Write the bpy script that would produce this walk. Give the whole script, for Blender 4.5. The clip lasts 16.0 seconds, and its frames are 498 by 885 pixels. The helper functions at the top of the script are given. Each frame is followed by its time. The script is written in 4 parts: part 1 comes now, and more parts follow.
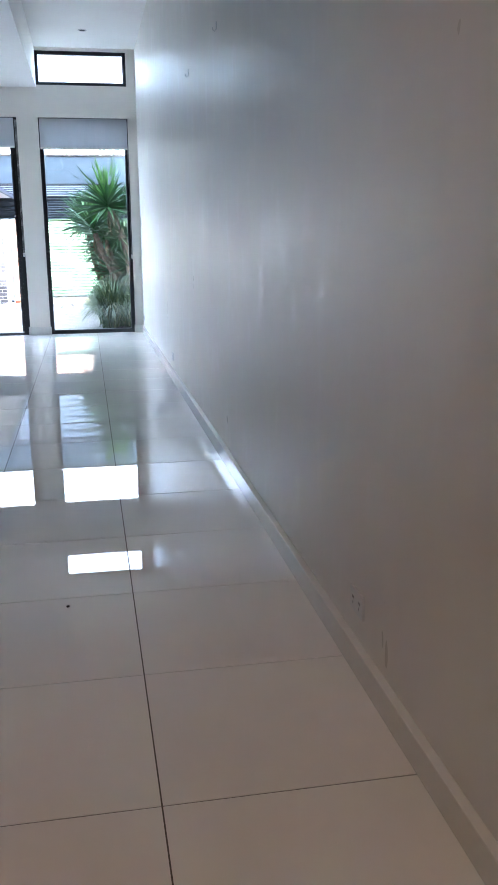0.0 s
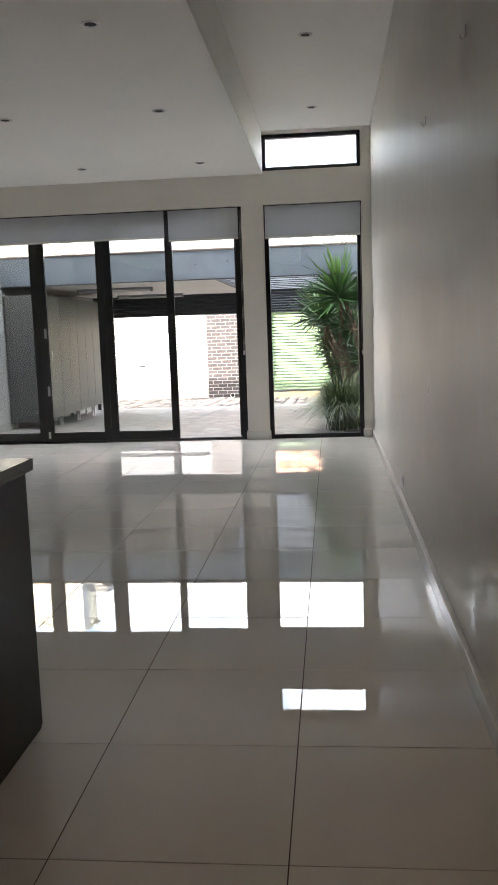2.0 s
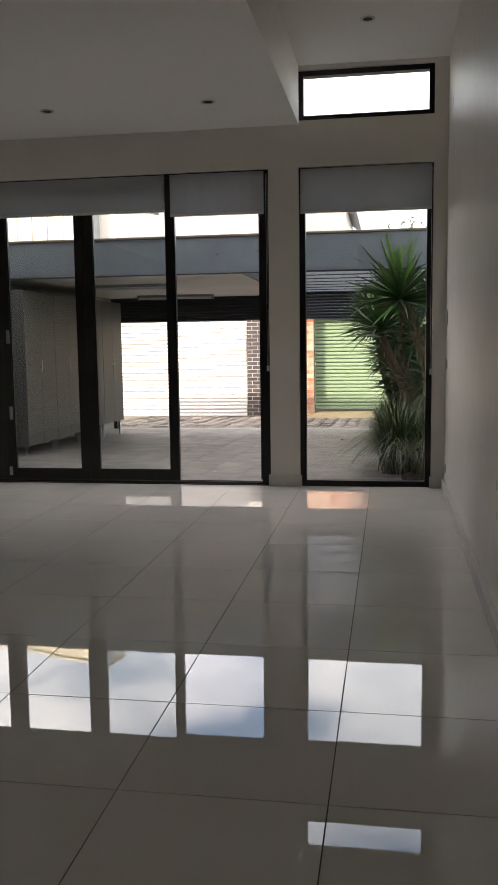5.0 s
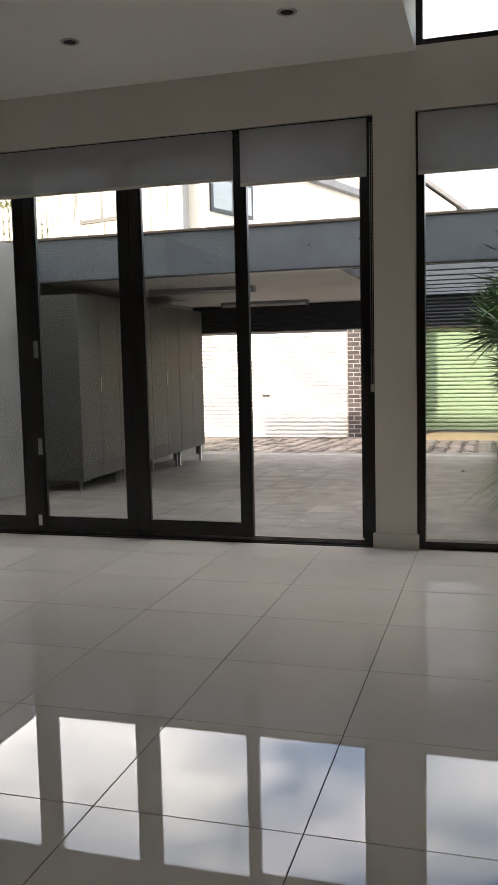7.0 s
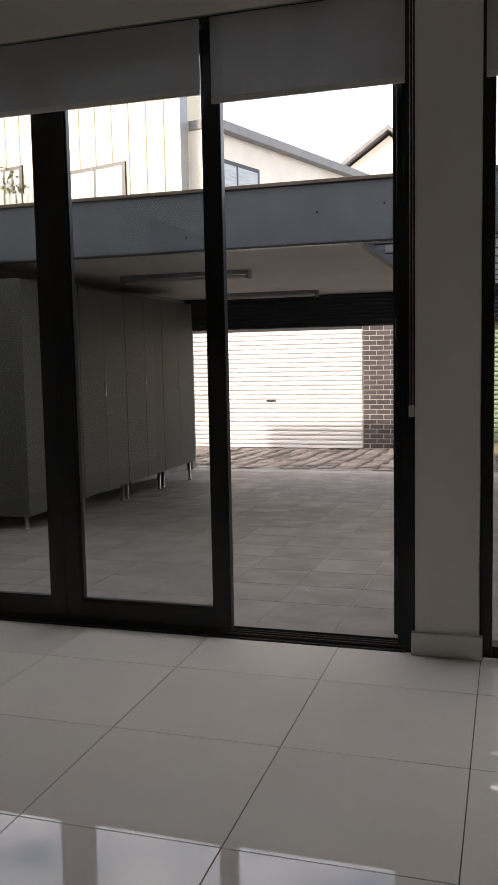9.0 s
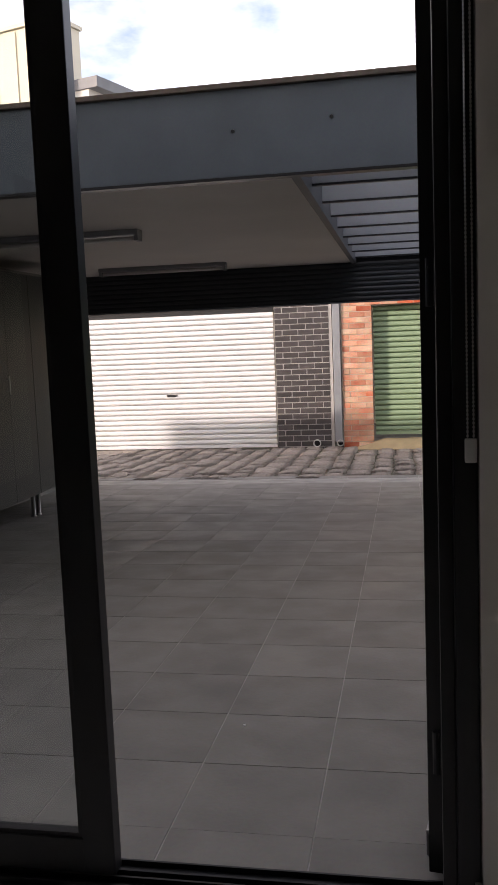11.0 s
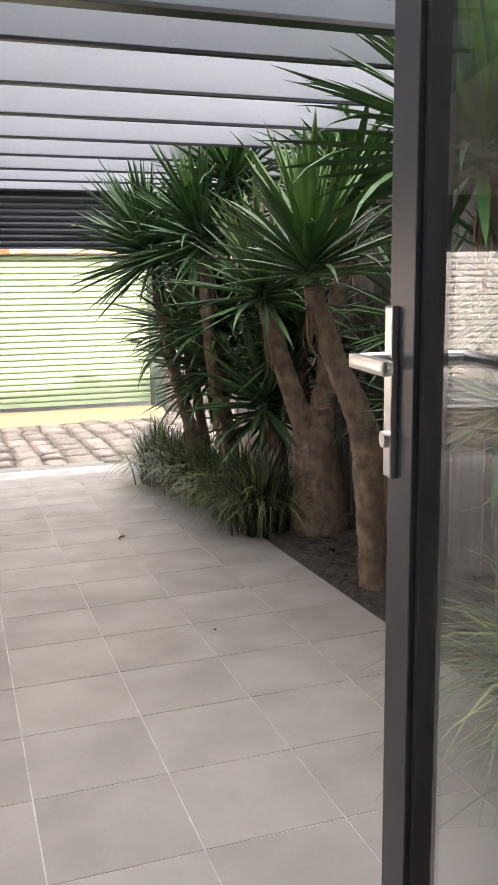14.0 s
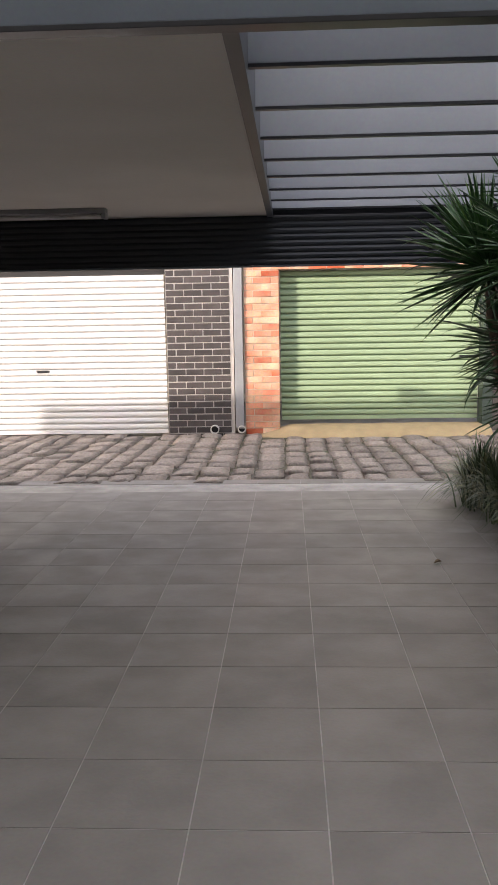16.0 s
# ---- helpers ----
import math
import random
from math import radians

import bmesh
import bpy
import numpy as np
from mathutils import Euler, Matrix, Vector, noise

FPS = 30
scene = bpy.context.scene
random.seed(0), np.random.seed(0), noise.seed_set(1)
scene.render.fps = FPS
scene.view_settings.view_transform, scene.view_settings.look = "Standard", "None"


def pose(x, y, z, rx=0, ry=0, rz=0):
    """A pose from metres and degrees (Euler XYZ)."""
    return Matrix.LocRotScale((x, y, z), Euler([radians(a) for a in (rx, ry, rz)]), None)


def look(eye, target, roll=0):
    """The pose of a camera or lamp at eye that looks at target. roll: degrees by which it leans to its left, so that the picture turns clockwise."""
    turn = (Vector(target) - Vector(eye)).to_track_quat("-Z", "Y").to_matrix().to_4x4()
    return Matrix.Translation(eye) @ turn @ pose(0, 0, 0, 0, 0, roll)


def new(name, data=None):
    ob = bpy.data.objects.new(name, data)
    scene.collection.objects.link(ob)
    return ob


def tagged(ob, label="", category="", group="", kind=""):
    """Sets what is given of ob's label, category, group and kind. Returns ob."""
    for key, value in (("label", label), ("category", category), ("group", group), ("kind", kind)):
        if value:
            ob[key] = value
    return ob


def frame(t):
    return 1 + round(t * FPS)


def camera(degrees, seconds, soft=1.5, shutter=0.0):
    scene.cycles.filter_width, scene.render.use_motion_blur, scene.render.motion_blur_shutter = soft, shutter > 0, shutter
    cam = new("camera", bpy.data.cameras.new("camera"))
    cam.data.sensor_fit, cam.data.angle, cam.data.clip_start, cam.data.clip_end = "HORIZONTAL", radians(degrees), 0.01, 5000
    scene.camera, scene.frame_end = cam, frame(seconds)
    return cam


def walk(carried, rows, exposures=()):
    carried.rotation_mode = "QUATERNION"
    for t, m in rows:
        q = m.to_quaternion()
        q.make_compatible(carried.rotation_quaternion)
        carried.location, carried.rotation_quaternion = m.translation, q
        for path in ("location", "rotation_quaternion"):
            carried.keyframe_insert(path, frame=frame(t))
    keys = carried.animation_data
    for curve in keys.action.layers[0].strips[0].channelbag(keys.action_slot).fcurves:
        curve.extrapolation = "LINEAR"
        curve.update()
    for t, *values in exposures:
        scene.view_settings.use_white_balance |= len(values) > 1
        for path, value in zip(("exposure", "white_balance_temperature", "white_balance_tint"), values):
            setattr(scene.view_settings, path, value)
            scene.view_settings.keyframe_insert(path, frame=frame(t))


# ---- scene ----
cam = camera(32.4, 16.0)
PATH = [
    (0, (-0.73, -11.692, 1.233), (-0.377, -9.779, 0.767), -0.5),
    (0.5, (-0.604, -11.333, 1.264), (-0.512, -9.376, 0.862), -1.1),
    (1, (-0.567, -10.962, 1.275), (-0.606, -8.991, 0.936), -1.4),
    (1.5, (-0.542, -10.566, 1.268), (-0.652, -8.59, 0.985), -1.8),
    (2, (-0.496, -10.131, 1.288), (-0.69, -8.158, 1.03), -2.0),
    (2.5, (-0.484, -9.724, 1.292), (-0.69, -7.751, 1.034), -2.1),
    (3, (-0.434, -9.238, 1.289), (-0.644, -7.268, 1.016), -2.4),
    (3.2, (-0.425, -9.064, 1.295), (-0.642, -7.095, 1.02), -2.3),
    (5.5, (-0.508, -6.91, 1.244), (-0.894, -4.96, 1.023), -0.6),
    (6, (-0.599, -6.401, 1.23), (-1.07, -4.469, 1.019), -0.9),
    (6.5, (-0.666, -5.939, 1.227), (-1.195, -4.019, 1.038), -1.3),
    (7, (-0.746, -5.466, 1.238), (-1.302, -3.554, 1.044), -1.3),
    (7.5, (-0.827, -4.981, 1.24), (-1.388, -3.072, 1.031), -1.1),
    (8, (-0.892, -4.494, 1.244), (-1.488, -2.598, 1.022), -1.0),
    (10.3, (-1.484, -2.389, 1.291), (-1.975, -0.457, 1.134), -1.8),
    (10.5, (-1.53, -2.195, 1.28), (-1.994, -0.257, 1.11), -2.0),
    (11, (-1.64, -1.748, 1.267), (-1.999, 0.206, 1.037), -2.3),
    (11.5, (-1.745, -1.213, 1.273), (-2.016, 0.748, 0.987), -1.8),
    (12, (-1.876, -0.644, 1.326), (-1.947, 1.328, 1.002), -2.4),
    (12.5, (-1.906, -0.319, 1.321), (-1.696, 1.641, 0.982), -2.6),
    (13, (-1.955, -0.13, 1.31), (-1.472, 1.78, 0.963), -2.3),
    (13.5, (-2.0, -0.005, 1.306), (-1.353, 1.854, 0.951), -1.8),
    (14, (-2.011, 0.013, 1.316), (-1.374, 1.875, 0.958), -0.8),
    (14.5, (-2.017, 0.049, 1.314), (-1.525, 1.955, 0.96), -0.6),
    (15, (-2.021, 0.079, 1.311), (-1.701, 2.024, 0.972), -0.5),
    (15.5, (-2.015, 0.068, 1.335), (-1.875, 2.036, 1.011), -0.8),
    (16, (-1.99, 0.104, 1.357), (-2.084, 2.075, 1.034), -1.0),
]
EXPOSURES = [(0.0, 4.55, 5200, 11), (0.5, 3.7, 5500, 11), (1.5, 3.35, 6050, 13), (2.0, 3.5, 6800, 15), (2.5, 3.3, 7350, 17), (3.0, 2.85, 7400, 18), (5.5, 2.15, 7300, 17), (7.0, 2.25, 7350, 17),
             (8.0, 2.05, 7500, 18), (10.3, 1.0, 6950, 21), (11.0, 0.9, 7050, 22), (11.5, 1.3, 7500, 23), (12.0, 1.45, 7500, 23), (12.5, 1.95, 7300, 23), (13.5, 2.8, 7450, 21), (14.5, 2.95, 7250, 19),
             (15.3, 2.5, 7200, 20), (16.0, 1.5, 7100, 20)]
walk(cam, [(t, look(eye, target, roll)) for t, eye, target, roll in PATH], EXPOSURES)

# ---- world and sun ----
SUN_FROM = Vector((-1.3, -1.0, 0.57)).normalized()
world = bpy.data.worlds.new("world")
scene.world = world
world.use_nodes = True
wn, wl = world.node_tree.nodes, world.node_tree.links
wn.clear()
w_out = wn.new("ShaderNodeOutputWorld")
w_bg = wn.new("ShaderNodeBackground")
w_sky = wn.new("ShaderNodeTexSky")
w_sky.sky_type, w_sky.sun_disc = "NISHITA", False
w_sky.sun_elevation = math.asin(SUN_FROM.z)
w_sky.sun_rotation = math.atan2(SUN_FROM.x, SUN_FROM.y)
w_co = wn.new("ShaderNodeTexCoord")
w_map = wn.new("ShaderNodeMapping")
w_map.inputs["Scale"].default_value = (1.0, 1.0, 2.2)
w_noise = wn.new("ShaderNodeTexNoise")
w_noise.inputs["Scale"].default_value = 2.6
w_noise.inputs["Detail"].default_value = 7
w_noise.inputs["Roughness"].default_value = 0.55
w_ramp = wn.new("ShaderNodeValToRGB")
w_ramp.color_ramp.elements[0].position, w_ramp.color_ramp.elements[1].position = 0.42, 0.67
w_mix = wn.new("ShaderNodeMixRGB")
w_mix.inputs["Color2"].default_value = (9.8, 9.9, 10.1, 1)
wl.new(w_co.outputs["Generated"], w_map.inputs["Vector"])
wl.new(w_map.outputs["Vector"], w_noise.inputs["Vector"])
wl.new(w_noise.outputs["Fac"], w_ramp.inputs["Fac"])
wl.new(w_ramp.outputs["Color"], w_mix.inputs["Fac"])
wl.new(w_sky.outputs["Color"], w_mix.inputs["Color1"])
wl.new(w_mix.outputs["Color"], w_bg.inputs["Color"])
wl.new(w_bg.outputs["Background"], w_out.inputs["Surface"])
w_bg.inputs["Strength"].default_value = 0.15

sun = new("sun", bpy.data.lights.new("sun", "SUN"))
sun.data.energy, sun.data.angle, sun.data.color = 2.0, radians(0.6), (1.0, 0.95, 0.87)
sun.matrix_world = look(SUN_FROM * 40, (0, 0, 0))

# ---- materials ----


def mat(name, col, rough=0.6, metal=0.0, var=0.12, scale=6.0, bump=0.1, bscale=60.0, spec=0.5, col2=None, stretch=(1, 1, 1), rnd=0.0, coat=0.0, rvar=0.0):
    """Paint, stone, metal: colour varied at two scales, fine relief, and an own tone for each piece."""
    m = bpy.data.materials.new(name)
    m.use_nodes = True
    n, l = m.node_tree.nodes, m.node_tree.links
    b = n["Principled BSDF"]
    b.inputs["Roughness"].default_value, b.inputs["Metallic"].default_value = rough, metal
    b.inputs["Specular IOR Level"].default_value = spec
    b.inputs["Coat Weight"].default_value = coat
    co = n.new("ShaderNodeTexCoord")
    mp = n.new("ShaderNodeMapping")
    mp.inputs["Scale"].default_value = stretch
    l.new(co.outputs["Object"], mp.inputs["Vector"])
    big, fine = n.new("ShaderNodeTexNoise"), n.new("ShaderNodeTexNoise")
    big.inputs["Scale"].default_value, big.inputs["Detail"].default_value = scale, 6
    fine.inputs["Scale"].default_value, fine.inputs["Detail"].default_value = bscale, 4
    info = n.new("ShaderNodeObjectInfo")
    off = n.new("ShaderNodeVectorMath")
    off.operation = "SCALE"
    off.inputs[0].default_value = (37.0, 19.0, 53.0)
    l.new(info.outputs["Random"], off.inputs["Scale"])
    add = n.new("ShaderNodeVectorMath")
    l.new(mp.outputs["Vector"], add.inputs[0])
    l.new(off.outputs["Vector"], add.inputs[1])
    for t in (big, fine):
        l.new(add.outputs["Vector"], t.inputs["Vector"])
    mix = n.new("ShaderNodeMixRGB")
    c2 = col2 or tuple(c * (1 - 2 * var) for c in col)
    mix.inputs["Color1"].default_value, mix.inputs["Color2"].default_value = (*col, 1), (*c2, 1)
    ramp = n.new("ShaderNodeMapRange")
    ramp.inputs["From Min"].default_value, ramp.inputs["From Max"].default_value = 0.3, 0.7
    l.new(big.outputs["Fac"], ramp.inputs["Value"])
    l.new(ramp.outputs["Result"], mix.inputs["Fac"])
    grain = n.new("ShaderNodeMixRGB")
    grain.blend_type = "MULTIPLY"
    grain.inputs["Fac"].default_value = min(1.0, var * 2.5)
    l.new(mix.outputs["Color"], grain.inputs["Color1"])
    l.new(fine.outputs["Color"], grain.inputs["Color2"])
    bright = n.new("ShaderNodeHueSaturation")
    bright.inputs["Saturation"].default_value = 1.0
    val = n.new("ShaderNodeMapRange")
    val.inputs["To Min"].default_value, val.inputs["To Max"].default_value = 1 + var - rnd, 1 + var + rnd
    l.new(info.outputs["Random"], val.inputs["Value"])
    l.new(val.outputs["Result"], bright.inputs["Value"])
    l.new(grain.outputs["Color"], bright.inputs["Color"])
    l.new(bright.outputs["Color"], b.inputs["Base Color"])
    if rvar:
        rr = n.new("ShaderNodeMapRange")
        rr.inputs["From Min"].default_value, rr.inputs["From Max"].default_value = 0.35, 0.65
        rr.inputs["To Min"].default_value, rr.inputs["To Max"].default_value = max(0.0, rough - rvar), rough + rvar
        l.new(big.outputs["Fac"], rr.inputs["Value"])
        l.new(rr.outputs["Result"], b.inputs["Roughness"])
    bp = n.new("ShaderNodeBump")
    bp.inputs["Strength"].default_value, bp.inputs["Distance"].default_value = bump, 0.01
    l.new(fine.outputs["Fac"], bp.inputs["Height"])
    l.new(bp.outputs["Normal"], b.inputs["Normal"])
    return m


def glass_mat(name, tint):
    """A clear pane: what passes straight through, and a mirror image that grows towards grazing view."""
    m = bpy.data.materials.new(name)
    m.use_nodes = True
    n, l = m.node_tree.nodes, m.node_tree.links
    n.clear()
    out, mx = n.new("ShaderNodeOutputMaterial"), n.new("ShaderNodeMixShader")
    tr, gl = n.new("ShaderNodeBsdfTransparent"), n.new("ShaderNodeBsdfGlossy")
    tr.inputs["Color"].default_value = (*tint, 1)
    gl.inputs["Roughness"].default_value = 0.0
    lw = n.new("ShaderNodeLayerWeight")
    lw.inputs["Blend"].default_value = 0.5
    pw = n.new("ShaderNodeMath")
    pw.operation = "POWER"
    pw.inputs[1].default_value = 4.2
    ma = n.new("ShaderNodeMath")
    ma.operation = "MULTIPLY_ADD"
    ma.inputs[1].default_value, ma.inputs[2].default_value = 0.95, 0.04
    l.new(lw.outputs["Facing"], pw.inputs[0])
    l.new(pw.outputs["Value"], ma.inputs[0])
    l.new(ma.outputs["Value"], mx.inputs["Fac"])
    l.new(tr.outputs["BSDF"], mx.inputs[1])
    l.new(gl.outputs["BSDF"], mx.inputs[2])
    l.new(mx.outputs["Shader"], out.inputs["Surface"])
    return m


M_WALL = mat("wall_paint", (0.80, 0.765, 0.70), 0.36, var=0.03, scale=1.6, bump=0.008, bscale=6, stretch=(1, 0.6, 0.5))
def smudge(m, rough, glossy):
    """Hand-polished smears: upright patches that shine more than the paint round them."""
    n, l = m.node_tree.nodes, m.node_tree.links
    co, mp, tx, rp = n.new("ShaderNodeTexCoord"), n.new("ShaderNodeMapping"), n.new("ShaderNodeTexNoise"), n.new("ShaderNodeMapRange")
    mp.inputs["Scale"].default_value = (1.0, 1.1, 0.42)
    tx.inputs["Scale"].default_value, tx.inputs["Detail"].default_value = 6.5, 3
    rp.inputs["From Min"].default_value, rp.inputs["From Max"].default_value = 0.54, 0.8
    rp.inputs["To Min"].default_value, rp.inputs["To Max"].default_value = rough, glossy
    l.new(co.outputs["Object"], mp.inputs["Vector"])
    l.new(mp.outputs["Vector"], tx.inputs["Vector"])
    l.new(tx.outputs["Fac"], rp.inputs["Value"])
    l.new(rp.outputs["Result"], n["Principled BSDF"].inputs["Roughness"])


smudge(M_WALL, 0.48, 0.2)
# dark brown for unseen walls, chosen so less light bounces onto the near floor
M_BOUNCE_CUT = mat("bounce_cutting_wall", (0.26, 0.21, 0.16), 0.6, var=0.06, scale=2, bump=0.02, bscale=30)
M_CEIL = mat("ceiling_paint", (0.88, 0.865, 0.83), 0.8, var=0.02, scale=1.0, bump=0.03, bscale=40)
M_TRIM = mat("trim_gloss", (0.80, 0.78, 0.73), 0.25, var=0.03, scale=4, bump=0.02)
M_TILE = mat("polished_porcelain", (0.88, 0.835, 0.765), 0.012, var=0.03, scale=2.2, bump=0.006, bscale=3, rnd=0.025, spec=1.0)
M_GROUT = mat("grout", (0.12, 0.105, 0.09), 0.85, var=0.1, scale=20)
M_FRAME = mat("black_aluminium", (0.018, 0.0185, 0.021), 0.38, var=0.05, scale=9, bump=0.02, bscale=300, spec=0.4)
M_STEEL = mat("brushed_steel", (0.62, 0.61, 0.60), 0.28, 1.0, var=0.06, scale=12, bump=0.03, bscale=200)
M_BLIND = mat("blind_fabric", (0.55, 0.56, 0.58), 0.9, var=0.03, scale=3, bump=0.08, bscale=500)
M_BLIND_CLOTH = bpy.data.materials.new("translucent_blind_cloth")
M_BLIND_CLOTH.use_nodes = True
bn, bl_ = M_BLIND_CLOTH.node_tree.nodes, M_BLIND_CLOTH.node_tree.links
bn.remove(bn["Principled BSDF"])
b_d, b_t, b_m, b_w = bn.new("ShaderNodeBsdfDiffuse"), bn.new("ShaderNodeBsdfTranslucent"), bn.new("ShaderNodeMixShader"), bn.new("ShaderNodeTexNoise")
b_w.inputs["Scale"].default_value = 240
b_r = bn.new("ShaderNodeMixRGB")
b_r.inputs["Color1"].default_value, b_r.inputs["Color2"].default_value = (0.50, 0.51, 0.53, 1), (0.60, 0.61, 0.63, 1)
bl_.new(b_w.outputs["Fac"], b_r.inputs["Fac"])
for node in (b_d, b_t):
    bl_.new(b_r.outputs["Color"], node.inputs["Color"])
b_m.inputs["Fac"].default_value = 0.28
bl_.new(b_d.outputs["BSDF"], b_m.inputs[1])
bl_.new(b_t.outputs["BSDF"], b_m.inputs[2])
bl_.new(b_m.outputs["Shader"], bn["Material Output"].inputs["Surface"])
M_GLASS = glass_mat("clear_glass", (0.92, 0.935, 0.93))
M_ISLAND = mat("dark_veneer", (0.016, 0.012, 0.010), 0.45, var=0.2, scale=3, bump=0.03, bscale=40, stretch=(1, 1, 0.15))
M_BENCH = mat("dark_stone", (0.10, 0.105, 0.11), 0.18, var=0.15, scale=14, bump=0.01, bscale=90)
M_PLASTIC = mat("white_plastic", (0.72, 0.71, 0.68), 0.35, var=0.02, bump=0.01)
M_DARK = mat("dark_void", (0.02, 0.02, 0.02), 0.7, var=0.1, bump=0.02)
M_PAVER = mat("grey_paver", (0.24, 0.224, 0.202), 0.58, var=0.08, scale=3.5, bump=0.09, bscale=70, rnd=0.07, rvar=0.1)
M_JOINT = mat("paver_joint", (0.53, 0.50, 0.46), 0.9, var=0.2, scale=5, bump=0.2)
M_COBBLE = mat("bluestone", (0.41, 0.345, 0.29), 0.8, var=0.2, scale=9, bump=0.9, bscale=35, rnd=0.22)
M_LANE = mat("lane_joint", (0.085, 0.085, 0.045), 0.95, var=0.25, scale=3, bump=0.5, bscale=30, col2=(0.16, 0.14, 0.11))
M_STEELBLUE = mat("blue_grey_paint", (0.115, 0.14, 0.165), 0.5, var=0.08, scale=4, bump=0.03, bscale=80)
M_EDGE = mat("dark_grey_steel", (0.085, 0.09, 0.10), 0.5, var=0.08, scale=4, bump=0.03, bscale=80)
M_BLADE = mat("blade_paint", (0.34, 0.36, 0.385), 0.45, var=0.07, scale=1.1, bump=0.02, bscale=60)
M_CAP = mat("rusty_capping", (0.17, 0.13, 0.10), 0.6, var=0.2, scale=9, bump=0.05)
M_SOFFIT = mat("soffit_sheet", (0.68, 0.645, 0.60), 0.75, var=0.05, scale=1.2, bump=0.03)
# cabinet grey taken near black: the carport's shade is in the colour
M_CABINET = mat("shaded_grey_laminate", (0.078, 0.08, 0.077), 0.45, var=0.05, scale=2, bump=0.0, bscale=3)
M_CONCRETE = mat("rendered_wall", (0.33, 0.32, 0.30), 0.85, var=0.12, scale=2, bump=0.15, bscale=50)
M_BLACKBRICK = mat("black_brick", (0.078, 0.066, 0.063), 0.6, var=0.2, scale=9, bump=0.25, bscale=50, rnd=0.35)
M_MORTAR = mat("pale_mortar", (0.52, 0.49, 0.46), 0.9, var=0.1, scale=10, bump=0.3)
M_REDBRICK = mat("red_brick", (0.50, 0.095, 0.032), 0.8, var=0.22, scale=2.2, bump=0.3, bscale=45, rnd=0.25, col2=(0.80, 0.58, 0.40))
M_REDMORTAR = mat("red_mortar", (0.66, 0.52, 0.40), 0.9, var=0.15, scale=9, bump=0.3)
M_WHITEDOOR = mat("white_roller", (0.80, 0.79, 0.78), 0.45, var=0.03, scale=2, bump=0.02)
M_GREENDOOR = mat("green_roller", (0.285, 0.385, 0.235), 0.5, var=0.06, scale=2, bump=0.02)
M_GREYPIPE = mat("galvanised", (0.36, 0.37, 0.38), 0.45, 0.3, var=0.08, scale=5, bump=0.02)
M_APRON = mat("ochre_concrete", (0.50, 0.37, 0.20), 0.85, var=0.12, scale=6, bump=0.3)
M_PVC = mat("pipe_pvc", (0.62, 0.60, 0.56), 0.5, var=0.05)
M_CREAM = mat("cream_cladding", (0.72, 0.66, 0.52), 0.6, var=0.04, scale=1.5, bump=0.04)
M_CREAM2 = mat("cream_render", (0.74, 0.70, 0.63), 0.8, var=0.05, scale=1.5, bump=0.08)
M_ROOFGREY = mat("grey_roofing", (0.22, 0.22, 0.225), 0.6, var=0.1, scale=3)
M_TIMBER = mat("weathered_timber", (0.165, 0.14, 0.115), 0.85, var=0.2, scale=5, bump=0.3, bscale=40, stretch=(4, 4, 0.5), rnd=0.2)
M_PALEPICKET = mat("pale_picket", (0.55, 0.53, 0.49), 0.8, var=0.12, scale=5)
M_MULCH = mat("mulch", (0.055, 0.043, 0.034), 0.95, var=0.3, scale=30, bump=0.9, bscale=60, rnd=0.3)
M_BARK = mat("yucca_bark", (0.29, 0.215, 0.155), 0.9, col2=(0.115, 0.08, 0.055), var=0.2, scale=19, bump=1.0, bscale=42, stretch=(1.0, 1.0, 0.7))
M_DEADLEAF = mat("dry_leaf", (0.27, 0.20, 0.125), 0.85, var=0.2, scale=9, rnd=0.25)
M_YUCCA = mat("yucca_leaf", (0.07, 0.17, 0.045), 0.42, var=0.2, scale=4, bump=0.05, col2=(0.035, 0.095, 0.035), rnd=0.25)
M_YUCCALIGHT = mat("young_yucca_leaf", (0.14, 0.27, 0.065), 0.4, var=0.15, scale=4, bump=0.05, rnd=0.2)
M_GRASS = mat("liriope_leaf", (0.07, 0.125, 0.042), 0.42, var=0.2, scale=8, rnd=0.2)
M_GRASSDRY = mat("pale_grass_leaf", (0.32, 0.34, 0.15), 0.6, var=0.2, scale=8)
M_FARLEAF = mat("far_leaf", (0.13, 0.14, 0.045), 0.6, var=0.25, scale=6, rnd=0.2)

# ---- mesh helpers ----


def box(bm, x0, x1, y0, y1, z0, z1, bev=0.0):
    """A box between two corners, with its edges eased by bev."""
    vs = [bm.verts.new(p) for p in ((x0, y0, z0), (x1, y0, z0), (x1, y1, z0), (x0, y1, z0), (x0, y0, z1), (x1, y0, z1), (x1, y1, z1), (x0, y1, z1))]
    fs = [bm.faces.new([vs[i] for i in f]) for f in ((3, 2, 1, 0), (4, 5, 6, 7), (0, 1, 5, 4), (1, 2, 6, 5), (2, 3, 7, 6), (3, 0, 4, 7))]
    if bev:
        es = list({e for f in fs for e in f.edges})
        bmesh.ops.bevel(bm, geom=es, offset=bev, segments=2, affect="EDGES", profile=0.7)
    return bm


def boxed(*a):
    return box(bmesh.new(), *a)


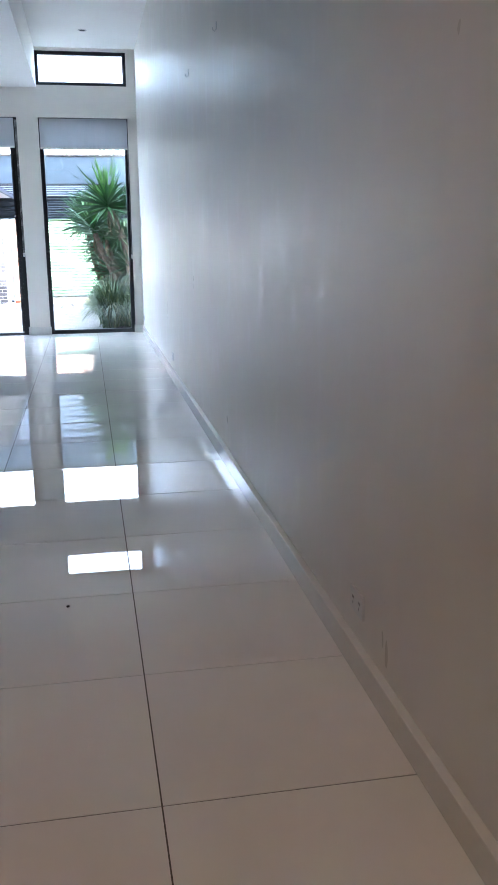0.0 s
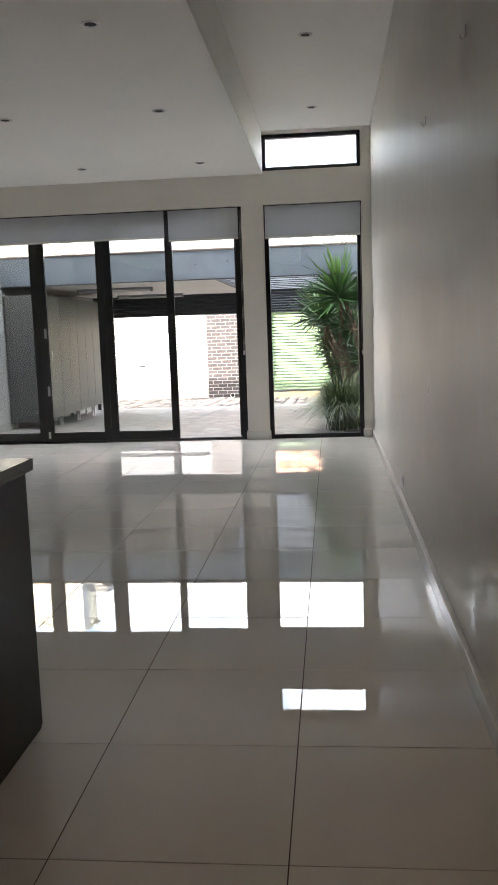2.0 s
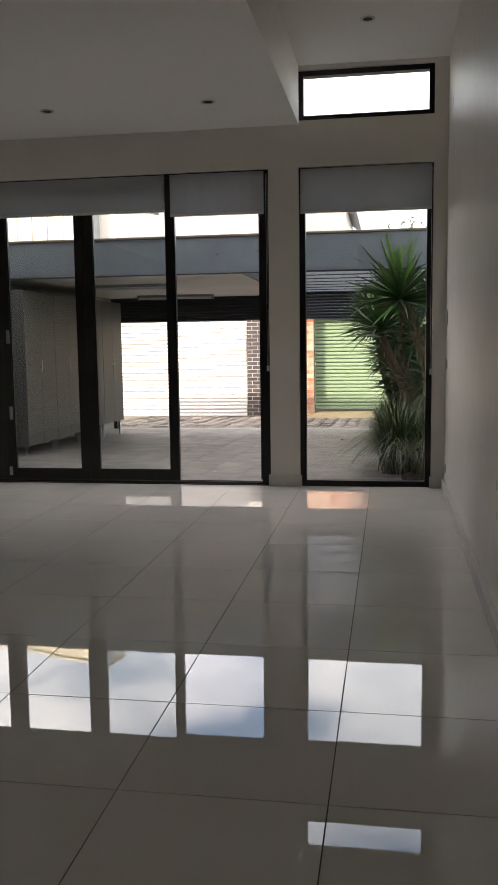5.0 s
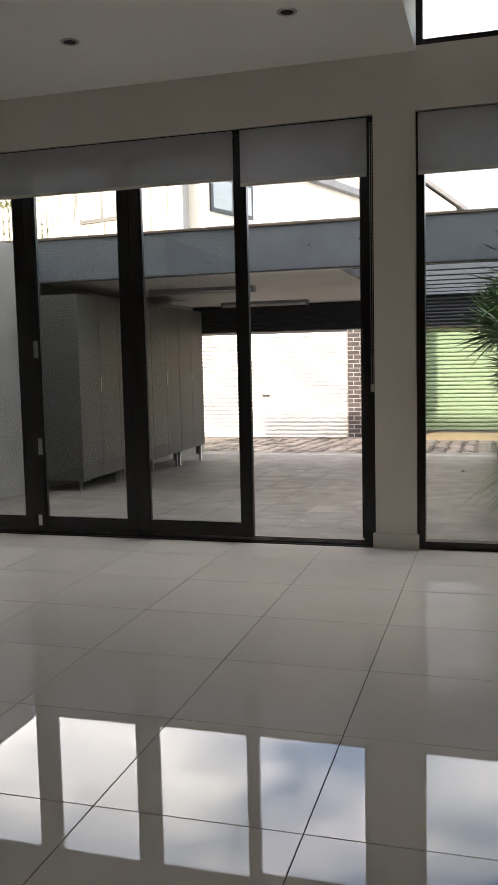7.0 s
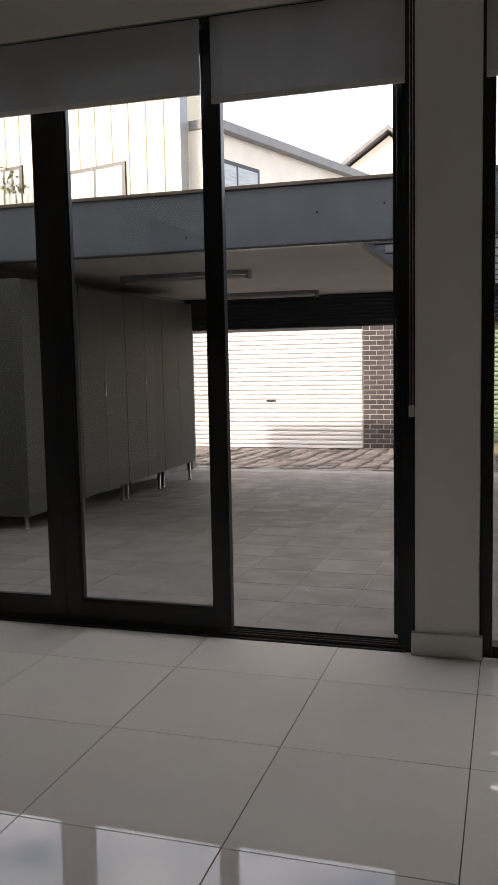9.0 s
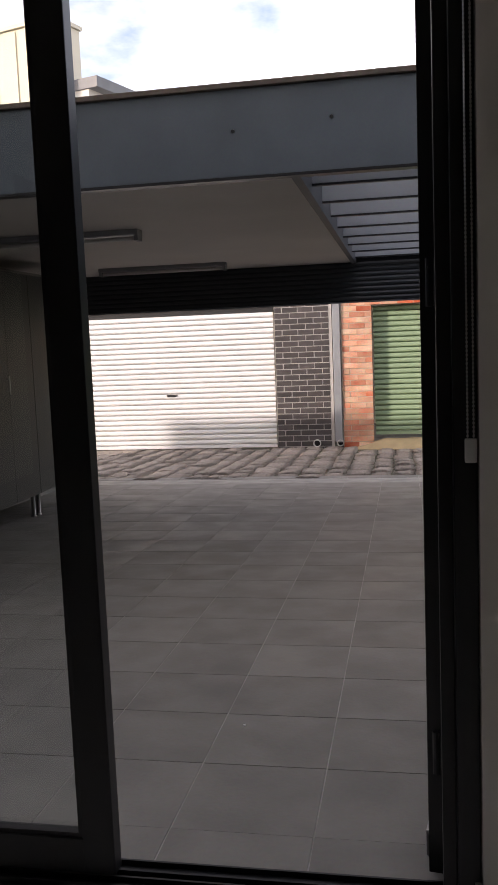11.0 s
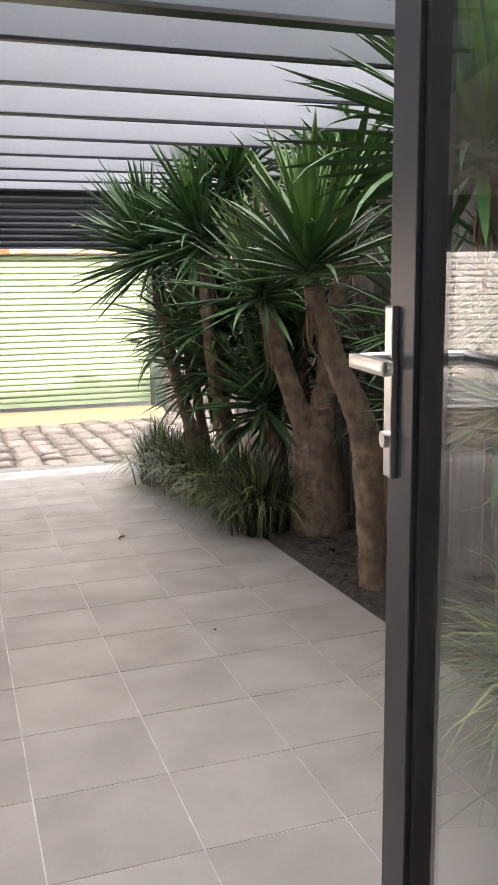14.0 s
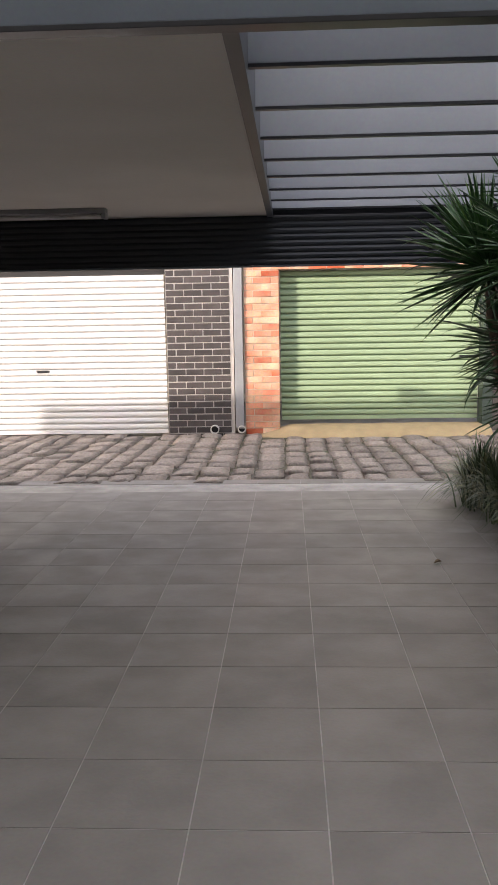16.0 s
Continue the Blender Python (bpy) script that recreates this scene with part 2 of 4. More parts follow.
def tube(bm, pts, radii, seg=10, cap=True):
    """A tapered tube along points."""
    rings = []
    pts = [Vector(p) for p in pts]
    for i, p in enumerate(pts):
        d = (pts[min(i + 1, len(pts) - 1)] - pts[max(i - 1, 0)]).normalized()
        a = d.orthogonal().normalized() if abs(d.z) < 0.5 else (Vector((0, 1, 0)).cross(d)).normalized()
        b = d.cross(a)
        rings.append([bm.verts.new(p + (a * math.cos(k * 2 * math.pi / seg) + b * math.sin(k * 2 * math.pi / seg)) * radii[i]) for k in range(seg)])
    for r, s in zip(rings, rings[1:]):
        for k in range(seg):
            bm.faces.new((r[k], r[(k + 1) % seg], s[(k + 1) % seg], s[k]))
    if cap:
        bm.faces.new(rings[0][::-1])
        bm.faces.new(rings[-1])
    return bm


def origin(ob):
    """Where an unturned thing or part stands in the world."""
    p = Vector((0, 0, 0))
    while ob:
        p += ob.location
        ob = ob.parent
    return p


def mesh_of(bm, name, material, shift=None, smooth=False):
    if shift:
        bmesh.ops.translate(bm, verts=bm.verts, vec=shift)
    me = bpy.data.meshes.new(name)
    bm.normal_update()
    bm.to_mesh(me)
    bm.free()
    me.materials.append(material)
    if smooth:
        me.polygons.foreach_set("use_smooth", [True] * len(me.polygons))
    return me


def part(name, bm, material, parent, label="", smooth=False, local=False):
    """One mesh object under a thing or a part; bm is given in world places, or in the parent's own with local."""
    me = mesh_of(bm, name, material, None if local else -origin(parent), smooth)
    ob = new(name, me)
    ob.parent = parent
    return tagged(ob, label)


def piece(name, me, parent, place, turn=(0, 0, 0)):
    """A piece on shared mesh data, at a place in the world."""
    ob = new(name, me)
    ob.parent = parent
    ob.location = Vector(place) - origin(parent)
    ob.rotation_euler = turn
    return ob


def thing(name, place, label, category, group="", kind=""):
    ob = new(name)
    ob.empty_display_size = 0.1
    ob.location = place
    return tagged(ob, label, category, group, kind)


def structure(name, bm, material, label, category, smooth=False):
    return tagged(new(name, mesh_of(bm, name, material, None, smooth)), label, category, "", "structure")


def ground_z(y):
    """The paving falls from the door to the lane."""
    if y < 0.25:
        return -0.008
    if y < 7.75:
        return -0.008 - 0.033 * (y - 0.25)
    if y < 11.4:
        return -0.2555 - 0.034 * (y - 7.75)
    return -0.38


# ---- structure: the room ----
X_LEFT, Y_BACK = -5.5, -13.6
HEAD = 2.72
structure("wall_east", boxed(0.0, 0.28, Y_BACK, 0.25, -0.1, 3.9), M_WALL, "long off-white painted wall with faint scuffs", "wall")
structure("wall_west", boxed(X_LEFT - 0.25, X_LEFT, -6.5, 0.25, -0.1, 3.9), M_WALL, "off-white painted side wall of the living room", "wall")
# unseen kitchen-end walls, split off and darkened to dim the room there
structure("wall_kitchen", boxed(X_LEFT - 0.25, X_LEFT, Y_BACK, -6.501, -0.1, 3.9), M_BOUNCE_CUT, "unseen kitchen side wall, made brown to cut bounced light", "wall")
structure("wall_south", boxed(X_LEFT - 0.25, 0.28, Y_BACK - 0.25, Y_BACK, -0.1, 3.9), M_BOUNCE_CUT, "unseen wall at the kitchen end, made brown to cut bounced light", "wall")
wn_bm = bmesh.new()
for x0, x1, z0, z1 in ((X_LEFT, -5.35, -0.1, 3.9), (-5.35, -1.495, HEAD, 3.9), (-1.495, -1.235, -0.1, 3.9), (-1.235, -0.112, HEAD, 3.10),
                       (-1.235, -0.112, 3.505, 3.9), (-0.112, 0.0, -0.1, 3.9)):
    box(wn_bm, x0, x1, 0.0, 0.25, z0, z1)
structure("wall_north", wn_bm, M_WALL, "off-white wall with glazed doors, tall window and clerestory", "wall")
structure("ceiling_low", boxed(X_LEFT, -1.23, Y_BACK, 0.0, 3.07, 3.9), M_CEIL, "white plasterboard ceiling, lower part with square edge", "ceiling")
# unseen filler block under the western run of the sun-blocking box
structure("house_row", boxed(-20.0, X_LEFT - 0.26, Y_BACK - 0.25, 0.25, -0.1, 3.899), M_CREAM2, "unseen block beside the room, added under the sun blocker", "house wall")
structure("ceiling_high", boxed(-1.23, 0.0, Y_BACK, 0.0, 3.54, 3.9), M_CEIL, "white plasterboard ceiling, raised strip along the wall", "ceiling")
# unseen box added to block the sun; its height sets the lane shadow line
structure("upper_storey", boxed(-20.0, 0.28, Y_BACK - 0.25, 0.25, 3.9, 6.48), M_CREAM2, "unseen block above the room, added to keep the sun off", "house wall")

sk = bmesh.new()
box(sk, -0.0265, 0.0, Y_BACK, 0.0, 0.0, 0.085, 0.004)
for x0, x1 in ((-1.511, -1.219), (-0.128, -0.027)):
    box(sk, x0, x1, -0.016, 0.0, 0.0, 0.10, 0.004)
box(sk, -1.511, -1.4955, 0.0, 0.05, 0.0, 0.10, 0.004)
box(sk, -1.2345, -1.219, 0.0, 0.02, 0.0, 0.10, 0.004)
structure("baseboard", sk, M_TRIM, "white painted skirting board along wall and pillar", "skirting")

# ---- structure: outdoors ----
gb = bmesh.new()
ys = [-200, -14, 0.25, 4.0, 7.75, 9.5, 11.4, 40, 400]
rows_g = [[gb.verts.new((x, y, ground_z(y) - 0.03 - (0.1 if y < 0 else 0))) for x in (-300, -30, -6, 2, 30, 300)] for y in ys]
for r0, r1 in zip(rows_g, rows_g[1:]):
    for i in range(5):
        gb.faces.new((r0[i], r0[i + 1], r1[i + 1], r1[i]))
structure("ground", gb, M_JOINT, "ground falling gently from the house to the lane", "ground")

wb = bmesh.new()
box(wb, -5.60, -5.35, 0.25, 7.7, -0.6, 2.42, 0.01)
structure("boundary_wall", wb, M_CONCRETE, "grey rendered boundary wall beside the carport", "wall")

# ---- doors, windows, blinds ----


def leaf(place, width, height, label, hinge_turn=0.0, pull="", stile=0.078):
    """A framed glass door leaf; its own x runs from the place along the leaf, y through it."""
    t = thing("door_leaf", place, label, "glass door", "folding door leaves")
    t.rotation_euler = (0, 0, radians(hinge_turn))
    d = 0.045
    for x in (0.0, width - stile):
        part("stile", boxed(x, x + stile, -d / 2, d / 2, 0.0, height, 0.003), M_FRAME, t, local=True)
    rail0 = part("bottom_rail", boxed(stile, width - stile, -d / 2 + 0.002, d / 2 - 0.002, 0.0, 0.085, 0.003), M_FRAME, t, local=True)
    part("top_rail", boxed(stile, width - stile, -d / 2 + 0.002, d / 2 - 0.002, height - 0.09, height, 0.003), M_FRAME, t, local=True)
    bead = bmesh.new()
    for x in (stile, width - stile - 0.012):
        box(bead, x, x + 0.012, -0.014, 0.014, 0.085, height - 0.09)
    for z in (0.085, height - 0.102):
        box(bead, stile + 0.012, width - stile - 0.012, -0.014, 0.014, z, z + 0.012)
    part("glazing_bead", bead, M_FRAME, t, "black rubber glazing bead", local=True)
    g = part("pane", boxed(stile + 0.004, width - stile - 0.004, -0.003, 0.003, 0.089, height - 0.094), M_GLASS, t, "clear glass pane", local=True)
    g.visible_shadow = False
    for z in ((0.55, 1.25) if pull == "both" else ()):
        bm = bmesh.new()
        box(bm, 0.045, 0.075, -d / 2 - 0.012, -d / 2, z, z + 0.12, 0.004)
        box(bm, 0.052, 0.068, -d / 2 - 0.018, -d / 2 - 0.012, z + 0.02, z + 0.10, 0.003)
        part("flush_pull", bm, M_GREYPIPE, t, "grey recessed pull", local=True)
    if pull:
        part("drop_bolt", boxed(0.02, 0.05, -d / 2 - 0.008, -d / 2, 0.03, 0.11, 0.003), M_STEEL, t, "steel drop bolt", local=True)
    return t


for x0, w, p in ((-3.172, 0.84, ""), (-3.984, 0.81, "both"), (-4.795, 0.81, ""), (-5.34, 0.544, "")):
    leaf((x0, 0.075, 0.03), w, 2.66, "closed black aluminium glass door leaf", pull=p)

# the open leaf, folded outwards against the jamb
LW = 0.86
ol = leaf((-1.582, 0.150, 0.03), LW, 2.66, "black aluminium glass door leaf standing open outwards", hinge_turn=81.6, stile=0.085)
for side in (1, -1):
    e = 0.0225 * side
    bp = bmesh.new()
    box(bp, LW - 0.034, LW - 0.006, min(e, e + 0.009 * side), max(e, e + 0.009 * side), 1.04, 1.26, 0.003)
    pl = part("handle_plate", bp, M_STEEL, ol, "long satin steel back plate", local=True)
    lev = bmesh.new()
    tube(lev, ((LW - 0.02, e, 1.192), (LW - 0.02, e + 0.05 * side, 1.192)), (0.011, 0.010), 12)
    box(lev, LW - 0.14, LW - 0.008, min(e + 0.044 * side, e + 0.058 * side), max(e + 0.044 * side, e + 0.058 * side), 1.183, 1.202, 0.006)
    part("lever", lev, M_STEEL, pl, "satin steel lever handle", local=True)
    cyl = bmesh.new()
    tube(cyl, ((LW - 0.02, e, 1.09), (LW - 0.02, e + 0.016 * side, 1.09)), (0.012, 0.011), 14)
    part("lock_cylinder", cyl, M_STEEL, pl, "steel lock cylinder", local=True)
part("drop_bolt", boxed(0.03, 0.075, 0.0225, 0.032, 0.02, 0.085, 0.003), M_STEEL, ol, "steel drop bolt at the foot", local=True)
for z in (0.25, 1.3, 2.35):
    part("hinge", tube(bmesh.new(), ((-0.012, 0.0, z), (-0.012, 0.0, z + 0.10)), (0.009, 0.009), 10), M_FRAME, ol, "black barrel hinge", local=True)

d1 = thing("door_1", (-3.42, 0.075, 0.0), "wide black aluminium folding door frame with floor track", "door frame", "", "structure")
part("head", boxed(-5.35, -1.495, 0.02, 0.135, 2.69, 2.719, 0.002), M_FRAME, d1)
part("jamb", boxed(-1.545, -1.497, 0.02, 0.105, 0.0, 2.689, 0.003), M_FRAME, d1)
part("jamb", boxed(-5.349, -5.342, 0.02, 0.135, 0.0, 2.689), M_FRAME, d1)
part("rebate", boxed(-1.575, -1.5455, 0.05, 0.09, 0.0, 2.689, 0.003), M_FRAME, d1)
trk = bmesh.new()
box(trk, -5.34, -1.546, 0.012, 0.155, -0.02, 0.008, 0.002)
for y in (0.03, 0.062, 0.088, 0.128):
    box(trk, -5.34, -1.546, y, y + 0.006, 0.0085, 0.022)
part("floor_track", trk, M_FRAME, d1, "dark grooved sliding track")


def fixed_window(name, x0, x1, z0, z1, label, w=0.05):
    t = thing(name, ((x0 + x1) / 2, 0.07, z0), label, "window", "", "structure")
    part("window_frame", boxed(x0, x0 + w, 0.03, 0.115, z0, z1, 0.003), M_FRAME, t)
    part("window_frame", boxed(x1 - w, x1, 0.03, 0.115, z0, z1, 0.003), M_FRAME, t)
    part("window_frame", boxed(x0 + w, x1 - w, 0.03, 0.115, z0, z0 + w, 0.003), M_FRAME, t)
    part("window_frame", boxed(x0 + w, x1 - w, 0.03, 0.115, z1 - w, z1, 0.003), M_FRAME, t)
    g = part("pane", boxed(x0 + w - 0.01, x1 - w + 0.01, 0.07, 0.076, z0 + w - 0.01, z1 - w + 0.01), M_GLASS, t, "clear glass pane")
    g.visible_shadow = False
    return t


fixed_window("window_1", -1.233, -0.114, 0.0, 2.718, "tall fixed window in a black aluminium frame")
fixed_window("window_2", -1.233, -0.114, 3.102, 3.503, "clerestory strip window in a black aluminium frame", 0.042)


def blind(x0, x1, z, label):
    t = thing("roller_blind", ((x0 + x1) / 2, 0.012, 2.70), label, "blind", "roller blinds")
    cloth = bmesh.new()
    cols = 16
    vs = [[cloth.verts.new((x0 + (x1 - x0) * i / cols, yy + 0.0015 * math.sin(i * 1.7), zz)) for i in range(cols + 1)]
          for yy, zz in ((0.006, 2.709), (0.006, z + 0.02), (0.009, z + 0.02), (0.009, 2.709))]
    for a, b in zip(vs, vs[1:]):
        for i in range(cols):
            cloth.faces.new((a[i], b[i], b[i + 1], a[i + 1]))
    part("fabric", cloth, M_BLIND_CLOTH, t, "pale grey blind fabric")
    part("bottom_bar", boxed(x0, x1, 0.001, 0.014, z, z + 0.024, 0.004), M_TRIM, t, "white bottom bar")
    tb = bmesh.new()
    tube(tb, ((x0, 0.03, 2.69), (x1, 0.03, 2.69)), (0.017, 0.017), 12)
    part("roller_tube", tb, M_GREYPIPE, t)
    return t


blind(-5.34, -2.405, 2.395, "pale grey roller blind mostly rolled up over the doors")
blind(-2.355, -1.535, 2.352, "narrow pale grey roller blind above the open doorway")
blind(-1.220, -0.128, 2.338, "pale grey roller blind mostly rolled up over the window")


def chain(x, y, z1, label):
    t = thing("blind_chain", (x, y, 2.69), label, "blind chain", "blind chains")
    bm = bmesh.new()
    for dx in (-0.006, 0.006):
        tube(bm, ((x + dx, y, 2.68), (x + dx, y, z1)), (0.0012, 0.0012), 5)
        z = 2.68
        while z > z1:
            bmesh.ops.create_cube(bm, size=0.0042, matrix=Matrix.Translation((x + dx, y, z)))
            z -= 0.0085
    part("bead_chain", bm, M_STEEL, t, "steel bead chain")
    part("tensioner", boxed(x - 0.012, x + 0.012, y - 0.006, y + 0.006, z1 - 0.05, z1, 0.005), M_PLASTIC, t, "clear plastic chain tensioner")


chain(-1.511, 0.012, 1.06, "steel bead blind chain hanging beside the doorway jamb")
chain(-0.122, 0.012, 1.02, "steel bead blind chain hanging beside the window")

# ---- room fixtures ----


def downlight(x, y, z):
    t = thing("downlight", (x, y, z), "recessed ceiling downlight with satin rim, switched off", "downlight", "ceiling downlights")
    bm = bmesh.new()
    n = 24
    prof = ((0.036, -0.004), (0.047, -0.007), (0.054, -0.004), (0.055, 0.0))
    rings = [[bm.verts.new((x + r * math.cos(2 * math.pi * k / n), y + r * math.sin(2 * math.pi * k / n), z + h)) for k in range(n)] for r, h in prof]
    for a, b in zip(rings, rings[1:]):
        for k in range(n):
            bm.faces.new((a[k], b[k], b[(k + 1) % n], a[(k + 1) % n]))
    part("rim", bm, M_STEEL, t, "satin nickel rim", True)
    lamp = bmesh.new()
    tube(lamp, ((x, y, z - 0.0035), (x, y, z - 0.001)), (0.036, 0.036), 20)
    part("lamp", lamp, M_DARK, t, "unlit dark lamp face")


for x in (-1.83, -3.11, -4.39):
    for y in (-0.83, -3.035, -5.035, -7.1, -9.2):
        downlight(x, y, 3.07)
# added warm fill spots without fixtures, to brighten the kitchen end
for x in (-0.9, -2.3, -3.7):
    for y in (-10.4, -12.3):
        k_l = new("warm_fill_spot", bpy.data.lights.new("warm_fill_spot", "SPOT"))
        k_l.data.energy, k_l.data.color, k_l.data.spot_size, k_l.data.spot_blend, k_l.data.shadow_soft_size = 0.8, (1.0, 0.64, 0.36), radians(120), 0.8, 0.05
        k_l.matrix_world = look((x, y, 3.02), (x, y + 0.5, 0))
for y in (-0.95, -3.15, -5.3, -7.5):
    downlight(-0.635, y, 3.54)


def wall_plate(y, z, w, h, label, name="power_socket", slots=True):
    t = thing(name, (0, y, z), label, "socket" if slots else "switch")
    part("plate", boxed(-0.009, 0.0, y - w / 2, y + w / 2, z - h / 2, z + h / 2, 0.003), M_PLASTIC, t)
    if slots:
        for dy in (-0.028, 0.028):
            bm = bmesh.new()
            for dx, dz in ((-0.006, 0.006), (0.006, 0.006), (0.0, -0.010)):
                box(bm, -0.0096, -0.0088, y + dy + dx - 0.0015, y + dy + dx + 0.0015, z + dz - 0.004, z + dz + 0.004)
            part("slot", bm, M_DARK, t)
    else:
        part("rocker", boxed(-0.013, -0.009, y - 0.012, y + 0.012, z - 0.02, z + 0.02, 0.002), M_PLASTIC, t)


wall_plate(-4.033, 0.198, 0.115, 0.072, "white double power socket low on the wall")
wall_plate(-9.474, 0.20, 0.115, 0.072, "white double power socket low on the long wall")
wall_plate(-0.15, 0.20, 0.115, 0.072, "white double power socket beside the window")
wall_plate(-0.19, 1.44, 0.075, 0.115, "white wall switch beside the tall window", "light_switch", False)
wall_plate(-0.15, 1.06, 0.07, 0.07, "small white wall switch beside the tall window", "light_switch", False)


def picture_hook(y, z):
    t = thing("picture_hook", (0, y, z), "small steel picture hook nailed to the wall", "hook", "picture hooks")
    bm = bmesh.new()
    box(bm, -0.004, 0.0, y - 0.006, y + 0.006, z - 0.01, z + 0.028, 0.001)
    tube(bm, ((-0.003, y, z - 0.01), (-0.012, y, z - 0.02), (-0.02, y, z - 0.012), (-0.02, y, z)), (0.003, 0.003, 0.003, 0.002), 6)
    part("hook", bm, M_STEEL, t)


picture_hook(-5.648, 2.285)
picture_hook(-6.91, 2.295)

# kitchen island
isl = thing("kitchen_island", (-1.95, -8.8, 0.0), "dark timber-veneer kitchen island with stone worktop", "kitchen island")
part("carcass", boxed(-2.36, -1.497, -10.18, -7.50, 0.0, 0.862, 0.003), M_ISLAND, isl, "dark brown veneer panels")
part("end_panel", boxed(-2.38, -1.49, -7.499, -7.468, 0.0, 0.862, 0.002), M_ISLAND, isl)
part("side_panel", boxed(-1.496, -1.482, -10.18, -7.50, 0.0, 0.862, 0.002), M_ISLAND, isl)
wt = thing("worktop", (-1.95, -8.8, 0.863), "polished dark grey stone worktop on the island", "worktop")
part("slab", boxed(-2.40, -1.468, -10.2, -7.45, 0.863, 0.903, 0.003), M_BENCH, wt)

# ---- carport ----
cp = thing("carport", (-2.7, 4.9, 2.06), "carport roof with blue-grey fascia, flat soffit and open pergola blades", "carport")
part("fascia", boxed(-5.62, 0.55, 2.40, 2.455, 2.06, 2.462, 0.004), M_STEELBLUE, cp, "blue-grey painted steel fascia")
lip = bmesh.new()
box(lip, -5.62, 0.55, 2.393, 2.46, 2.045, 2.0595, 0.002)
part("fascia_lip", lip, M_FRAME, cp, "dark lower lip of the fascia")
part("capping", boxed(-5.64, 0.57, 2.375, 2.50, 2.463, 2.488, 0.004), M_CAP, cp, "brown weathered metal capping")
part("soffit", boxed(-5.349, -2.156, 2.456, 7.42, 2.062, 2.40), M_SOFFIT, cp, "flat beige-grey soffit sheet")
part("edge_beam", boxed(-2.155, -2.109, 2.456, 7.42, 2.045, 2.40, 0.003), M_EDGE, cp, "grey steel edge beam")
part("end_beam", boxed(-5.349, 0.5, 7.421, 7.50, 2.03, 2.45, 0.003), M_FRAME, cp, "dark end beam over the roller door")
part("side_beam", boxed(0.44, 0.49, 2.456, 7.42, 2.10, 2.40, 0.003), M_STEELBLUE, cp)
bl_me = mesh_of(boxed(-1.2835, 1.2835, -0.013, 0.013, 0.0, 0.24, 0.003), "blade", M_BLADE)
lip_me = mesh_of(boxed(-1.2835, 1.2835, -0.014, 0.014, -0.012, -0.0005), "blade_edge", M_FRAME)
for k in range(8):
    b = piece("blade", bl_me, cp, (-0.844, 2.99 + 0.612 * k, 2.104))
    piece("blade_edge", lip_me, b, (-0.844, 2.99 + 0.612 * k, 2.104))
for x, z in ((-2.42, 2.27), (-1.95, 2.30), (-3.4, 2.15), (-3.9, 2.22), (-4.6, 2.17)):
    part("rivet", tube(bmesh.new(), ((x, 2.3995, z), (x, 2.394, z)), (0.010, 0.008), 8), M_FRAME, cp, "small fixing head on the fascia")


def batten_light(x0, x1, y):
    t = thing("batten_light", ((x0 + x1) / 2, y, 2.06), "unlit grey fluorescent batten light under the soffit", "batten light", "batten lights")
    part("body", boxed(x0, x1, y - 0.055, y + 0.055, 2.025, 2.0615, 0.004), M_GREYPIPE, t, "grey metal body")
    bm = bmesh.new()
    tube(bm, ((x0 + 0.03, y, 2.005), (x1 - 0.03, y, 2.005)), (0.016, 0.016), 12)
    part("diffuser", bm, M_PLASTIC, t, "white unlit tube", True)
    for x in (x0, x1 - 0.03):
        part("end_cap", boxed(x, x + 0.03, y - 0.05, y + 0.05, 1.985, 2.0245, 0.004), M_GREYPIPE, t)


batten_light(-4.65, -3.385, 3.97)
batten_light(-4.62, -3.33, 6.60)

# roller door of the carport, rolled up
rd = thing("roller_door", (-2.4, 7.46, 2.03), "black roller door rolled up at the end of the carport", "roller door")
M_ROLLER = mat("charcoal_roller", (0.028, 0.032, 0.037), 0.45, var=0.08, scale=3, bump=0.02)
part("backing", boxed(-5.345, 0.44, 7.379, 7.42, 1.86, 2.029, 0.004), M_ROLLER, rd, "black backing of the curtain")
sl = bmesh.new()
prof = [(0.0, 0.0), (-0.010, 0.012), (-0.012, 0.030), (-0.004, 0.046), (0.0, 0.05)]
ra = [sl.verts.new((-5.345, y, z)) for y, z in prof] + [sl.verts.new((-5.345, 0.006, 0.05)), sl.verts.new((-5.345, 0.006, 0.0))]
rb = [sl.verts.new((0.44, v.co.y, v.co.z)) for v in ra]
for i in range(len(ra)):
    j = (i + 1) % len(ra)
    sl.faces.new((ra[i], rb[i], rb[j], ra[j]))
sl.faces.new(ra[::-1])
sl.faces.new(rb)
slat_me = mesh_of(sl, "slat", M_ROLLER)
for k in range(8):
    piece("slat", slat_me, rd, (0, 7.37, 1.658 + 0.05 * k))
part("bottom_rail", boxed(-5.345, 0.44, 7.352, 7.392, 1.642, 1.657, 0.003), M_STEELBLUE, rd, "grey bottom rail")
for x in (-5.349, 0.44):
    part("guide", boxed(x, x + 0.06, 7.34, 7.42, ground_z(7.4), 1.86, 0.003), M_FRAME, rd, "black side guide")


